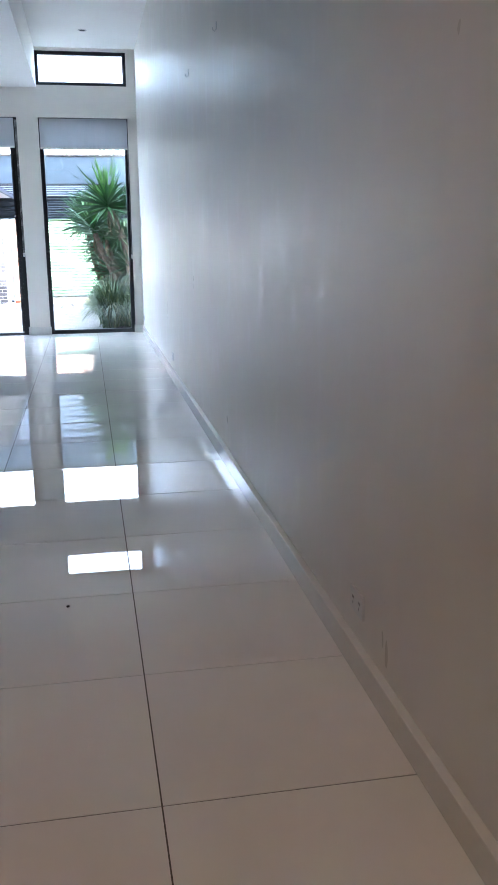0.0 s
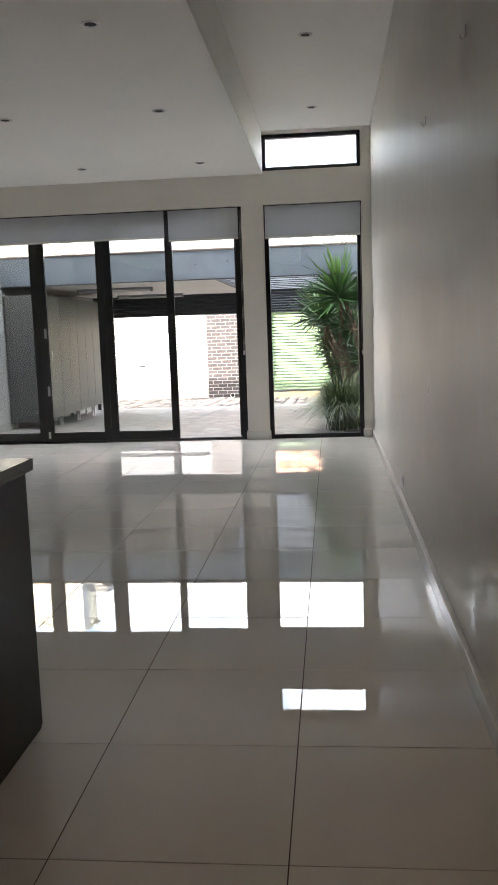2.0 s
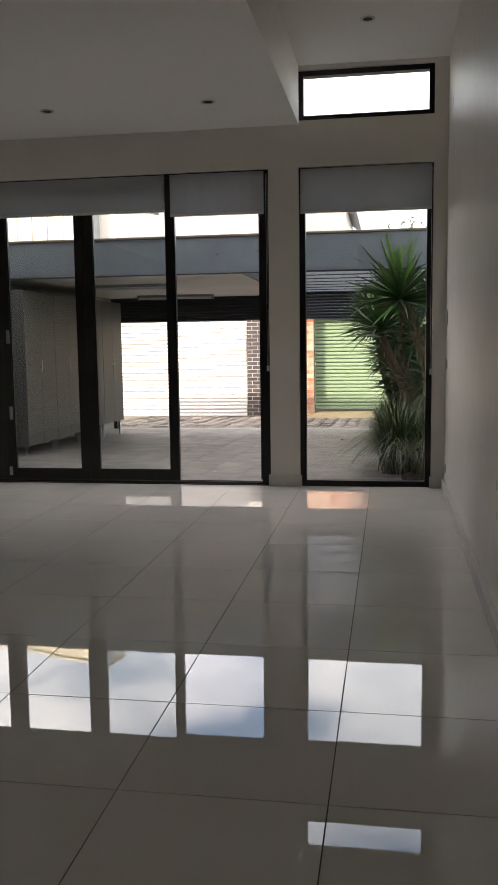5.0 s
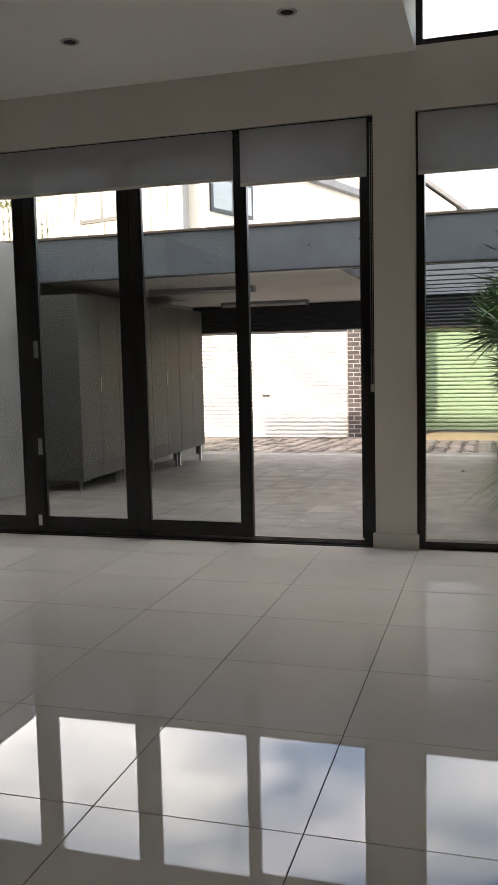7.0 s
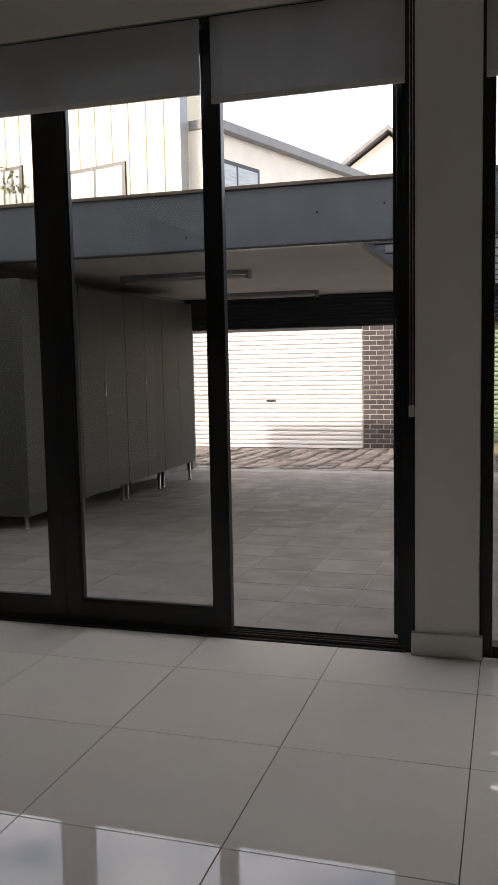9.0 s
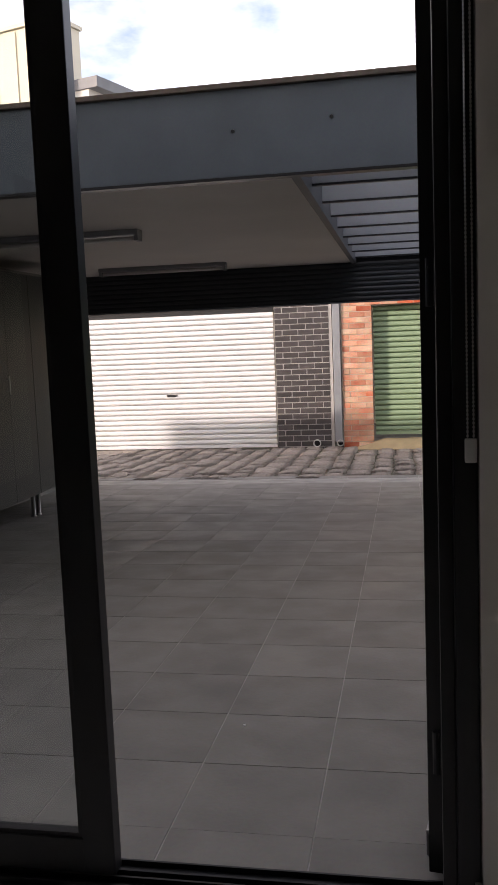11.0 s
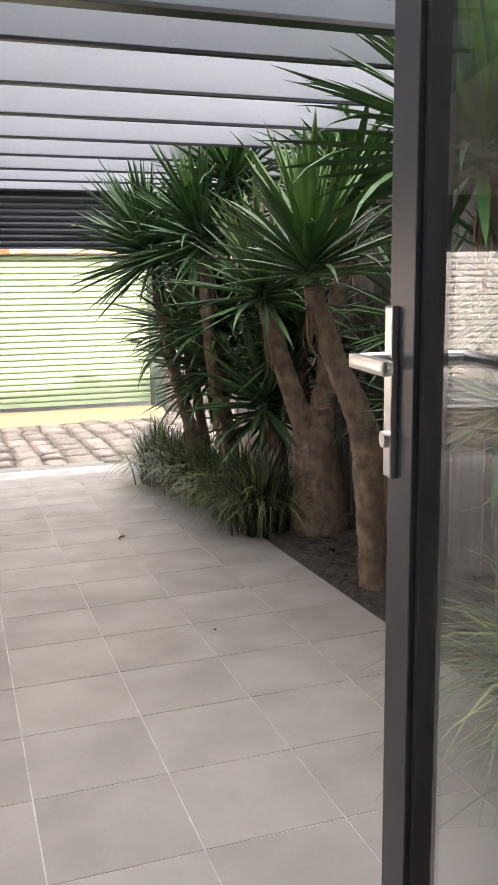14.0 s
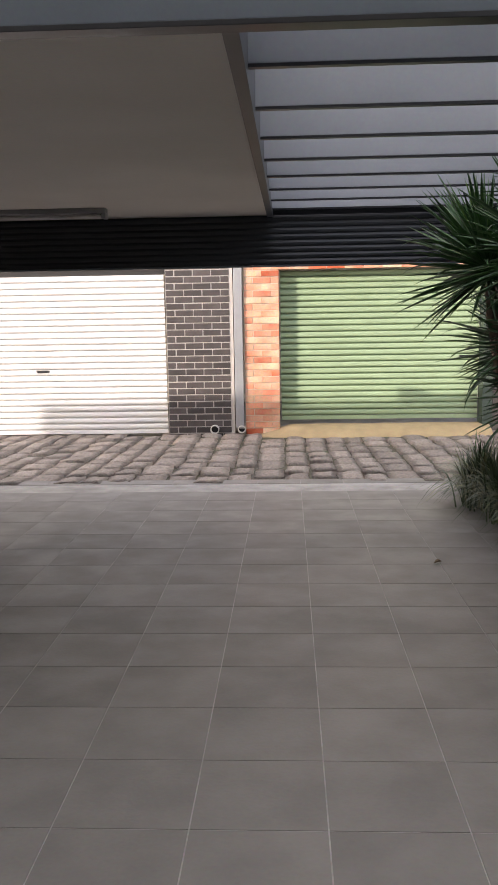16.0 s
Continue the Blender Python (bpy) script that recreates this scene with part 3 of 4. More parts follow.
def cabinet(y0, label):
    """A tall two-door storage cabinet, 0.95 wide, whose doors face the paving."""
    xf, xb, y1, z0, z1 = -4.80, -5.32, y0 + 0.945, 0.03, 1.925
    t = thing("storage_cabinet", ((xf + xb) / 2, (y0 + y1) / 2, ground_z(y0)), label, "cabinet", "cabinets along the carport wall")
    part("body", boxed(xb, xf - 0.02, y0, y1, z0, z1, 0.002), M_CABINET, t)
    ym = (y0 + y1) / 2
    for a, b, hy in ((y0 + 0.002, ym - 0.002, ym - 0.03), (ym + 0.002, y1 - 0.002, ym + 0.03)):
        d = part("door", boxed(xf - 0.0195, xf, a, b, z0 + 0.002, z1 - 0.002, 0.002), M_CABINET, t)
    bm = bmesh.new()
    box(bm, xf + 0.018, xf + 0.026, ym - 0.036, ym - 0.024, 0.93, 1.08, 0.003)
    for z in (0.95, 1.05):
        box(bm, xf + 0.0005, xf + 0.018, ym - 0.034, ym - 0.026, z, z + 0.01)
    part("handle", bm, M_STEEL, d, "slim steel bow handle")
    for x in (xf - 0.06, xb + 0.06):
        for y in (y0 + 0.05, y1 - 0.05):
            bm = bmesh.new()
            g = ground_z(y) + 0.001
            tube(bm, ((x, y, g), (x, y, g + 0.012), (x, y, g + 0.013), (x, y, z0)), (0.026, 0.026, 0.018, 0.02), 12)
            part("leg", bm, M_STEEL, t, "round steel leg", True)


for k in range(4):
    cabinet(2.40 + 0.95 * k, "tall two-door storage cabinet on steel legs, its grey darkened for the carport shade")

# ---- across the lane ----
WALL_Y = 11.4


def garage_door(x0, x1, z0, z1, y, pitch, material, name_label, handle_x, handle_z):
    t = thing("garage_roller_door", ((x0 + x1) / 2, y, z0), name_label, "garage door", "garage doors across the lane")
    bm = bmesh.new()
    h = pitch
    pr = ((0.030, 0.0), (0.028, 0.10 * h), (-0.010, 0.17 * h), (-0.018, 0.34 * h), (-0.018, 0.74 * h), (-0.008, 0.90 * h), (0.026, 0.975 * h), (0.030, h))
    a = [bm.verts.new((x0, yy, zz)) for yy, zz in pr]
    b = [bm.verts.new((x1, yy, zz)) for yy, zz in pr]
    for i in range(len(pr) - 1):
        bm.faces.new((a[i], b[i], b[i + 1], a[i + 1]))
    c = [bm.verts.new((x, 0.034, zz)) for zz in (0.0, h) for x in (x0, x1)]
    bm.faces.new((a[0], c[0], c[1], b[0]))
    bm.faces.new((a[-1], b[-1], c[3], c[2]))
    bm.faces.new((c[0], c[2], c[3], c[1]))
    me = mesh_of(bm, "slat", material)
    n = int((z1 - z0 - 0.06) / pitch)
    for k in range(n):
        piece("slat", me, t, (0, y, z0 + 0.06 + k * pitch))
    part("bottom_rail", boxed(x0, x1, y - 0.018, y + 0.02, z0 + 0.006, z0 + 0.059, 0.006), material, t)
    hb = bmesh.new()
    box(hb, handle_x - 0.09, handle_x + 0.09, y - 0.018, y - 0.0135, handle_z - 0.02, handle_z + 0.02, 0.002)
    box(hb, handle_x - 0.07, handle_x + 0.05, y - 0.034, y - 0.018, handle_z - 0.008, handle_z + 0.008, 0.004)
    part("handle", hb, M_DARK, t, "dark lift handle and lock")
    return t


garage_door(-6.95, -3.62, -0.375, 1.74, WALL_Y + 0.10, 0.082, M_WHITEDOOR, "white corrugated roller garage door, shut", -5.285, 0.478)
garage_door(-2.088, 0.52, -0.225, 1.762, WALL_Y + 0.21, 0.080, M_GREENDOOR, "pale green corrugated roller garage door, shut", 0.35, 0.60)

gw = bmesh.new()
box(gw, -3.59, -2.71, WALL_Y + 0.015, WALL_Y + 0.35, -0.5, 2.75)
structure("garage_wall_black", gw, M_MORTAR, "pale mortar bed of the black brick garage pier", "wall")
gr = bmesh.new()
box(gr, -2.57, -2.115, WALL_Y + 0.015, WALL_Y + 0.35, -0.5, 2.75)
box(gr, -2.115, 0.67, WALL_Y + 0.015, WALL_Y + 0.35, 1.767, 2.75)
structure("garage_wall_red", gr, M_REDMORTAR, "mortar bed of the red brick garage wall", "wall")
gc = bmesh.new()
box(gc, -9.5, -6.97, WALL_Y + 0.02, WALL_Y + 0.35, -0.5, 2.75)
box(gc, -9.5, 2.5, WALL_Y + 4.0, WALL_Y + 4.2, -0.5, 2.7)
structure("garage_wall_render", gc, M_CREAM2, "rendered garage walls along the lane", "wall")
# added panel, dark so no bright strip mirrors in the indoor floor
structure("garage_lintel", boxed(-6.969, -3.591, WALL_Y + 0.06, WALL_Y + 0.35, 1.851, 2.749), M_ROOFGREY, "unseen panel above the white roller door, dark grey to dim its floor reflection", "wall")
structure("lane_fence", boxed(0.68, 4.5, WALL_Y + 0.02, WALL_Y + 0.12, -0.5, 2.75), M_TIMBER, "dark weathered timber fence at the end of the garages", "fence")
structure("garage_roof", boxed(-9.5, 2.5, WALL_Y + 0.12, WALL_Y + 4.2, 2.751, 2.82), M_ROOFGREY, "flat grey garage roofs", "roof")
# solid near-black box; the recess's shade is in its colour
wd = thing("drum_recess_shade", (-5.3, WALL_Y + 0.2, 1.75), "near-black box for the shade in the recess above the white roller door", "drum cover")
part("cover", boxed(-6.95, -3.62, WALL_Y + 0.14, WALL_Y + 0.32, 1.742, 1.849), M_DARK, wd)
gp = thing("downpipe", (-2.64, WALL_Y, -0.37), "square grey galvanised downpipe between the two garages", "downpipe")
part("pipe", boxed(-2.697, -2.585, WALL_Y - 0.035, WALL_Y + 0.10, -0.30, 2.7, 0.008), M_GREYPIPE, gp)


def stub(x, z, r, label):
    t = thing("drain_stub", (x, WALL_Y, z), label, "drain pipe", "drain stubs")
    bm = bmesh.new()
    n = 20
    rr = [[bm.verts.new((x + q * math.cos(2 * math.pi * k / n), yy, z + q * math.sin(2 * math.pi * k / n))) for k in range(n)]
          for q, yy in ((r, WALL_Y + 0.02), (r, WALL_Y - 0.05), (r * 0.78, WALL_Y - 0.05), (r * 0.78, WALL_Y + 0.01))]
    for a, b in zip(rr, rr[1:]):
        for k in range(n):
            bm.faces.new((a[k], b[k], b[(k + 1) % n], a[(k + 1) % n]))
    part("ring", bm, M_PVC, t, "", True)
    # disc closing the pipe, coloured near black for the shade inside
    c = bmesh.new()
    tube(c, ((x, WALL_Y + 0.008, z), (x, WALL_Y + 0.012, z)), (r * 0.77, r * 0.77), 16)
    part("bore", c, M_DARK, t, "near-black disc painted as the shaded pipe hollow")


stub(-2.98, -0.31, 0.06, "dark round drain stub in the black brick")
stub(-2.62, -0.31, 0.052, "white round drain stub under the downpipe")
part_frame = thing("door_post", (0.60, WALL_Y, -0.3), "dark green timber post beside the green door", "post")
part("post", boxed(0.535, 0.665, WALL_Y - 0.03, WALL_Y + 0.25, -0.38, 1.764, 0.005), mat("dark_green_paint", (0.05, 0.075, 0.055), 0.6), part_frame)

ap = bmesh.new()
nx, ny = 30, 6
gv = []
for i in range(nx + 1):
    x = -2.36 + 2.98 * i / nx
    yf = 11.06 + 0.10 * noise.noise((x * 1.7, 3.1, 0)) + (0.25 * max(0, -2.0 - x))
    gv.append([ap.verts.new((x, yf + (WALL_Y + 0.19 - yf) * j / ny, ground_z(yf) - 0.02 + (0.115 * min(1, (j / ny) * 2.2) ** 0.6 if j else 0.0) * min(1.0, (x + 2.42) * 2.2) + 0.006 * noise.noise((x * 5, j, 0)))) for j in range(ny + 1)])
for i in range(nx):
    for j in range(ny):
        ap.faces.new((gv[i][j], gv[i + 1][j], gv[i + 1][j + 1], gv[i][j + 1]))
structure("apron", ap, M_APRON, "worn ochre concrete apron before the green door", "apron", True)

# houses beyond
h1 = thing("neighbour_house", (-8.5, 15.6, -0.4), "cream two-storey house with vertical seam cladding behind the garages", "house")
h1.rotation_euler = (0, 0, radians(-17))


def hpart(name, bm, m, parent=None, label=""):
    return part(name, bm, m, parent or h1, label, local=True)


hpart("wall", boxed(-9.0, 0.0, 0.0, 0.8, 0.0, 8.35), M_CREAM, None, "cream vertical cladding")
seam_me = mesh_of(boxed(-0.02, 0.02, -0.03, -0.001, 0.0, 8.3), "seam", M_CREAM)
for k in range(16):
    s_ob = new("seam", seam_me)
    s_ob.parent = h1
    s_ob.location = (-0.5 - 0.55 * k, 0, 0)
hpart("corner_trim", boxed(-0.22, 0.03, -0.04, 0.25, 0.0, 8.36, 0.01), M_GREYPIPE, None, "grey corner trim")
hpart("parapet", boxed(-9.05, 0.05, -0.06, 0.85, 8.361, 8.44), M_CREAM, None)
hpart("wall", boxed(0.001, 0.5, 0.35, 12.0, 0.0, 7.0), M_CREAM2, None, "cream rendered side wall")
hpart("eave", boxed(-0.2, 0.75, 0.31, 12.3, 7.001, 7.22, 0.01), M_ROOFGREY, None, "dark grey eave")


def hwindow(face, a0, a1, z0, z1):
    """A window of the far house: on its front, along x, or on its side, along y."""
    def b(p0, p1, o0, o1, q0, q1):
        return boxed(p0, p1, o0, o1, q0, q1) if face == "front" else boxed(0.5 - o1, 0.5 - o0, p0, p1, q0, q1)
    w = hpart("window", b(a0, a1, -0.05, -0.001, z0, z1), M_FRAME, None, "dark-framed window with pale blind")
    hpart("pane", b(a0 + 0.1, (a0 + a1) / 2 - 0.04, -0.056, -0.051, z0 + 0.1, z1 - 0.1), M_WINDOWFAR, w)
    hpart("pane", b((a0 + a1) / 2 + 0.04, a1 - 0.1, -0.056, -0.051, z0 + 0.1, z1 - 0.1), M_WINDOWFAR, w)


M_WINDOWFAR = mat("far_window", (0.42, 0.45, 0.46), 0.15, var=0.15, scale=2, stretch=(1, 1, 12))
hwindow("front", -3.7, -1.7, 5.45, 6.5)
hwindow("front", -6.1, -5.35, 5.6, 6.9)
hwindow("side", 0.5, 2.5, 5.45, 6.4)

h2 = thing("gabled_house", (-3.6, 27.0, -0.4), "pale gabled house roof in the distance", "house")
g2 = bmesh.new()
for y in (0.0, 7.0):
    for x, z in ((-4.5, 0.0), (-4.5, 7.2), (-1.6, 9.2), (1.4, 6.9), (1.4, 0.0)):
        g2.verts.new((x, y, z))
g2.verts.ensure_lookup_table()
v = g2.verts
g2.faces.new([v[i] for i in (4, 3, 2, 1, 0)])
g2.faces.new([v[i] for i in range(5, 10)])
for i in range(5):
    j = (i + 1) % 5
    g2.faces.new((v[i], v[j], v[j + 5], v[i + 5]))
part("wall", g2, M_CREAM2, h2, "", local=True)
rf = bmesh.new()
for (xa, za), (xb2, zb2) in (((-4.8, 7.1), (-1.6, 9.35)), ((-1.6, 9.35), (1.8, 6.7))):
    q = [rf.verts.new(p) for p in ((xa, -0.3, za), (xb2, -0.3, zb2), (xb2, 7.3, zb2), (xa, 7.3, za))]
    q2 = [rf.verts.new(p.co + Vector((0, 0, 0.15))) for p in q]
    rf.faces.new(q[::-1])
    rf.faces.new(q2)
    for i in range(4):
        rf.faces.new((q[i], q[(i + 1) % 4], q2[(i + 1) % 4], q2[i]))
part("roof", rf, M_ROOFGREY, h2, "grey metal roof", local=True)

# picket balustrade beside the far house
pk = thing("picket_fence", (-12.5, 14.8, 4.0), "pale timber picket balustrade of a far terrace", "fence")
pm = mesh_of(boxed(-0.05, 0.05, -0.012, 0.012, 0.0, 1.15), "picket", M_PALEPICKET)
for k in range(22):
    piece("picket", pm, pk, (-14.4 + 0.16 * k, 14.8, 4.0 + 0.012 * (22 - k)))
part("rail", boxed(-14.5, -10.9, 14.813, 14.86, 4.3, 4.38), M_PALEPICKET, pk)
part("rail", boxed(-14.5, -10.9, 14.813, 14.86, 4.85, 4.93), M_PALEPICKET, pk)
tb_ = thing("terrace", (-12.6, 15.3, 0.0), "rendered terrace carrying the picket balustrade", "terrace")
part("slab", boxed(-15.0, -10.3, 14.7, 16.3, -0.4, 3.999), M_CREAM2, tb_)

# ---- garden bed ----
BED_X0, BED_X1 = -0.36, 0.40
bed = bmesh.new()
nyb, nxb = 120, 14
gv = [[bed.verts.new((BED_X0 + (BED_X1 - BED_X0) * i / nxb, 0.3 + 7.3 * j / nyb,
                      ground_z(0.3 + 7.3 * j / nyb) - (0.015 if i == 0 else -0.012 - 0.03 * noise.noise((i * 0.5, j * 0.4, 0.3)) - 0.012 * random.random()))) for i in range(nxb + 1)] for j in range(nyb + 1)]
for j in range(nyb):
    for i in range(nxb):
        bed.faces.new((gv[j][i], gv[j][i + 1], gv[j + 1][i + 1], gv[j + 1][i]))
structure("garden_bed", bed, M_MULCH, "dark bark-mulched garden bed along the fence", "garden bed")
chips = bmesh.new()
rng = random.Random(5)
for k in range(900):
    x, y = rng.uniform(BED_X0 + 0.01, BED_X1 - 0.05), rng.uniform(2.6, 5.2)
    l0, w0 = rng.uniform(0.012, 0.035), rng.uniform(0.005, 0.012)
    m = Matrix.Translation((x, y, ground_z(y) + 0.022)) @ Euler((rng.uniform(-0.5, 0.5), rng.uniform(-0.5, 0.5), rng.uniform(0, 6.3))).to_matrix().to_4x4()
    vs = [chips.verts.new(m @ Vector(p)) for p in ((-l0, -w0, 0), (l0, -w0 * 0.6, 0), (l0, w0, 0), (-l0, w0 * 0.7, 0), (0, 0, 0.006))]
    for a, b in ((0, 1), (1, 2), (2, 3), (3, 0)):
        chips.faces.new((vs[a], vs[b], vs[4]))
tagged(new("bark_chips", mesh_of(chips, "bark_chips", M_MULCH)), "loose dark bark chips on the garden bed", "mulch", "", "stuff")

# paling fence
fn = thing("paling_fence", (0.46, 4.0, -0.1), "weathered dark timber paling fence behind the plants", "fence")
pal_me = mesh_of(boxed(-0.008, 0.008, -0.047, 0.047, -0.06, 2.30, 0.002), "paling", M_TIMBER)
for k in range(73):
    y = 0.32 + 0.1 * k
    piece("paling", pal_me, fn, (0.44 + 0.004 * (k % 3), y, ground_z(y)), (0, 0, 0.01 * math.sin(k * 2.1)))
for z in (0.35, 1.2, 2.0):
    part("rail", boxed(0.462, 0.50, 0.3, 7.65, z, z + 0.07), M_TIMBER, fn)
tre = thing("wire_trellis", (0.40, 5.2, 0.0), "dark wire mesh trellis on the fence", "trellis")
wm = bmesh.new()
for k in range(14):
    y = 4.4 + 0.11 * k
    tube(wm, ((0.415, y, 0.0), (0.415, y, 1.3)), (0.003, 0.003), 4)
for k in range(12):
    tube(wm, ((0.412, 4.4, 0.05 + 0.11 * k), (0.412, 5.85, 0.05 + 0.11 * k)), (0.003, 0.003), 4)
part("mesh", wm, M_FRAME, tre)

# ---- yuccas ----


def blade_mesh(name, material, width, droop, fold, n=9):
    """A sword leaf one metre long along z, bending towards x."""
    bm = bmesh.new()
    rows_b = []
    for i in range(n + 1):
        u = i / n
        w = width * (0.55 + 0.9 * u if u < 0.4 else 0.91 * max(0.0, 1 - ((u - 0.4) / 0.6) ** 1.7)) * 0.5
        a = droop * u ** 2.2
        x, z = (1 - math.cos(a * 1.15)) * u * 0.7 + droop * 0.12 * u * u, u * math.cos(a * 0.6)
        rows_b.append([bm.verts.new((x - fold * w * 0.6, -w, z)), bm.verts.new((x + fold * w * 0.2, 0, z)), bm.verts.new((x - fold * w * 0.6, w, z))])
    for a, b in zip(rows_b, rows_b[1:]):
        for j in range(2):
            bm.faces.new((a[j], a[j + 1], b[j + 1], b[j]))
    return mesh_of(bm, name, material, None, True)


LEAVES = [blade_mesh("leaf", M_YUCCA, 0.078, d, 0.9) for d in (0.04, 0.10, 0.18, 0.32, 0.6)]
YOUNG = [blade_mesh("leaf", M_YUCCALIGHT, 0.085, d, 0.9) for d in (0.04, 0.15, 0.3)]
DRY = [blade_mesh("dry_leaf", M_DEADLEAF, 0.06, d, 0.5) for d in (0.9, 1.5)]


def crown(parent, c, n, length, seed, lean=(0, 0), young=0.35, spread=104, dry=7, slim=1.0):
    """A rosette of sword leaves round the end of a stem."""
    r = random.Random(seed)
    n = int(n * 1.3)
    bud = bmesh.new()
    tube(bud, ((c[0], c[1], c[2] - 0.10), (c[0], c[1], c[2]), (c[0], c[1], c[2] + 0.06)), (0.05, 0.045, 0.015), 8)
    cr = part("crown", bud, M_YUCCA, parent, "rosette of stiff green sword leaves")
    for k in range(n + dry):
        u = (k + 0.5) / n
        old = k >= n
        th = radians(178 - r.uniform(0, 20)) if old else radians(4 + (spread - 4) * u ** 1.05 + r.uniform(-8, 8))
        az = k * 2.39996 + r.uniform(-0.25, 0.25)
        pool = DRY if old else YOUNG if u < young else LEAVES
        d = 0 if (u < 0.25 and not old) else r.randrange(len(pool))
        m = Matrix.Rotation(lean[0], 4, "Y") @ Matrix.Rotation(lean[1], 4, "X") @ Matrix.Rotation(az, 4, "Z") @ Matrix.Rotation(th, 4, "Y")
        L = length * r.uniform(0.8, 1.12) * (0.8 if u < 0.12 else 1.0) * (0.62 if old else 1.0)
        ob = piece("dry_leaf" if old else "leaf", pool[d], cr, Vector(c) + Vector((0, 0, 0.05 - 0.12 * min(u, 1.0) - (0.1 if old else 0))))
        ob.rotation_euler = m.to_euler()
        ob.scale = (L, L * slim * r.uniform(0.8, 1.15), L)
    return cr


def stem(parent, pts, radii, seg=18, name="trunk"):
    """A ringed, bumpy trunk along points, finely divided."""
    P, R = [Vector(p) for p in pts], radii
    fine_p, fine_r = [], []
    for i in range(len(P) - 1):
        p0, p1, p2, p3 = P[max(i - 1, 0)], P[i], P[i + 1], P[min(i + 2, len(P) - 1)]
        for k in range(20):
            t = k / 20
            fine_p.append(0.5 * ((2 * p1) + (p2 - p0) * t + (2 * p0 - 5 * p1 + 4 * p2 - p3) * t * t + (3 * p1 - p0 - 3 * p2 + p3) * t ** 3))
            fine_r.append((R[i] + (R[i + 1] - R[i]) * t) * (1 + 0.04 * math.sin((i * 20 + k) * 2.4)))
    fine_p.append(P[-1])
    fine_r.append(R[-1])
    bm = tube(bmesh.new(), fine_p, fine_r, seg)
    for v in bm.verts:
        q = v.co * 14
        h = v.co * 52
        v.co += Vector((noise.noise(q), noise.noise(q + Vector((9, 1, 4))), 0)) * 0.008 + Vector((noise.noise(h), noise.noise(h + Vector((5, 2, 7))), 0)) * 0.005
    return part(name, bm, M_BARK, parent, "", True)


def yucca(base, label):
    return thing("yucca_tree", base, label, "yucca", "yuccas along the fence")


ya = yucca((0.0, 4.6, ground_z(4.6)), "multi-stemmed yucca with a swollen brown trunk")
stem(ya, ((0.0, 4.6, -0.2), (-0.01, 4.6, 0.1), (-0.04, 4.58, 0.4), (-0.03, 4.58, 0.62)), (0.185, 0.155, 0.125, 0.085))
stem(ya, ((-0.07, 4.57, 0.42), (-0.17, 4.55, 0.65), (-0.27, 4.53, 0.92), (-0.37, 4.5, 1.22)), (0.085, 0.062, 0.052, 0.048), 14, "branch")
stem(ya, ((-0.0, 4.58, 0.5), (0.05, 4.58, 0.9), (0.09, 4.55, 1.3), (0.11, 4.5, 1.72)), (0.085, 0.06, 0.05, 0.045), 14, "branch")
crown(ya, (-0.38, 4.5, 1.30), 84, 0.56, 11, (-0.15, 0.1))
crown(ya, (0.12, 4.45, 1.84), 90, 0.64, 12, (-0.1, 0.15))

yb = yucca((-0.20, 3.50, ground_z(3.5)), "leaning yucca with a kinked slender trunk")
stem(yb, ((-0.20, 3.50, -0.2), (-0.215, 3.48, 0.0), (-0.243, 3.47, 0.31), (-0.262, 3.46, 0.58), (-0.30, 3.46, 0.72), (-0.418, 3.45, 0.97), (-0.526, 3.43, 1.235), (-0.55, 3.42, 1.32)), (0.074, 0.068, 0.066, 0.076, 0.064, 0.051, 0.044, 0.04))
crown(yb, (-0.57, 3.42, 1.42), 92, 0.56, 13, (-0.05, 0.05), 0.5, spread=88)

yg = yucca((0.02, 2.5, ground_z(2.5)), "yucca with a broad bright crown close to the house")
stem(yg, ((0.02, 2.5, -0.2), (0.0, 2.5, 0.4), (-0.04, 2.5, 0.95), (-0.18, 2.5, 1.35), (-0.31, 2.5, 1.66)), (0.10, 0.085, 0.075, 0.065, 0.055))
crown(yg, (-0.35, 2.5, 1.76), 130, 0.68, 14, (-0.12, 0.05), 0.4, dry=14)
crown(yg, (-0.16, 2.52, 1.30), 54, 0.42, 114, (-0.5, 0.1), 0.0, spread=120, dry=12, slim=0.8)
crown(yg, (-0.02, 2.5, 0.78), 40, 0.34, 115, (-0.4, 0.0), 0.0, spread=130, dry=14, slim=0.8)

yc = yucca((-0.25, 5.35, ground_z(5.35)), "slim dark-leaved yucca with hanging dry leaves")
stem(yc, ((-0.25, 5.35, -0.25), (-0.34, 5.35, 0.4), (-0.45, 5.3, 0.9), (-0.50, 5.25, 1.52)), (0.06, 0.05, 0.045, 0.042), 12)
crown(yc, (-0.50, 5.25, 1.62), 125, 0.62, 15, (-0.25, 0.15), 0.1, spread=112, dry=26, slim=0.7)

yd = yucca((-0.30, 5.95, ground_z(5.95)), "dark-leaved yucca with dead leaves along its trunk")
stem(yd, ((-0.30, 5.95, -0.3), (-0.42, 5.95, 0.3), (-0.56, 5.9, 0.8), (-0.66, 5.9, 1.44)), (0.06, 0.05, 0.045, 0.042), 12)
crown(yd, (-0.68, 5.88, 1.56), 135, 0.64, 16, (-0.3, 0.1), 0.08, spread=112, dry=28, slim=0.7)

ye = yucca((0.10, 5.6, ground_z(5.6)), "tall yucca whose crown rises behind the others")
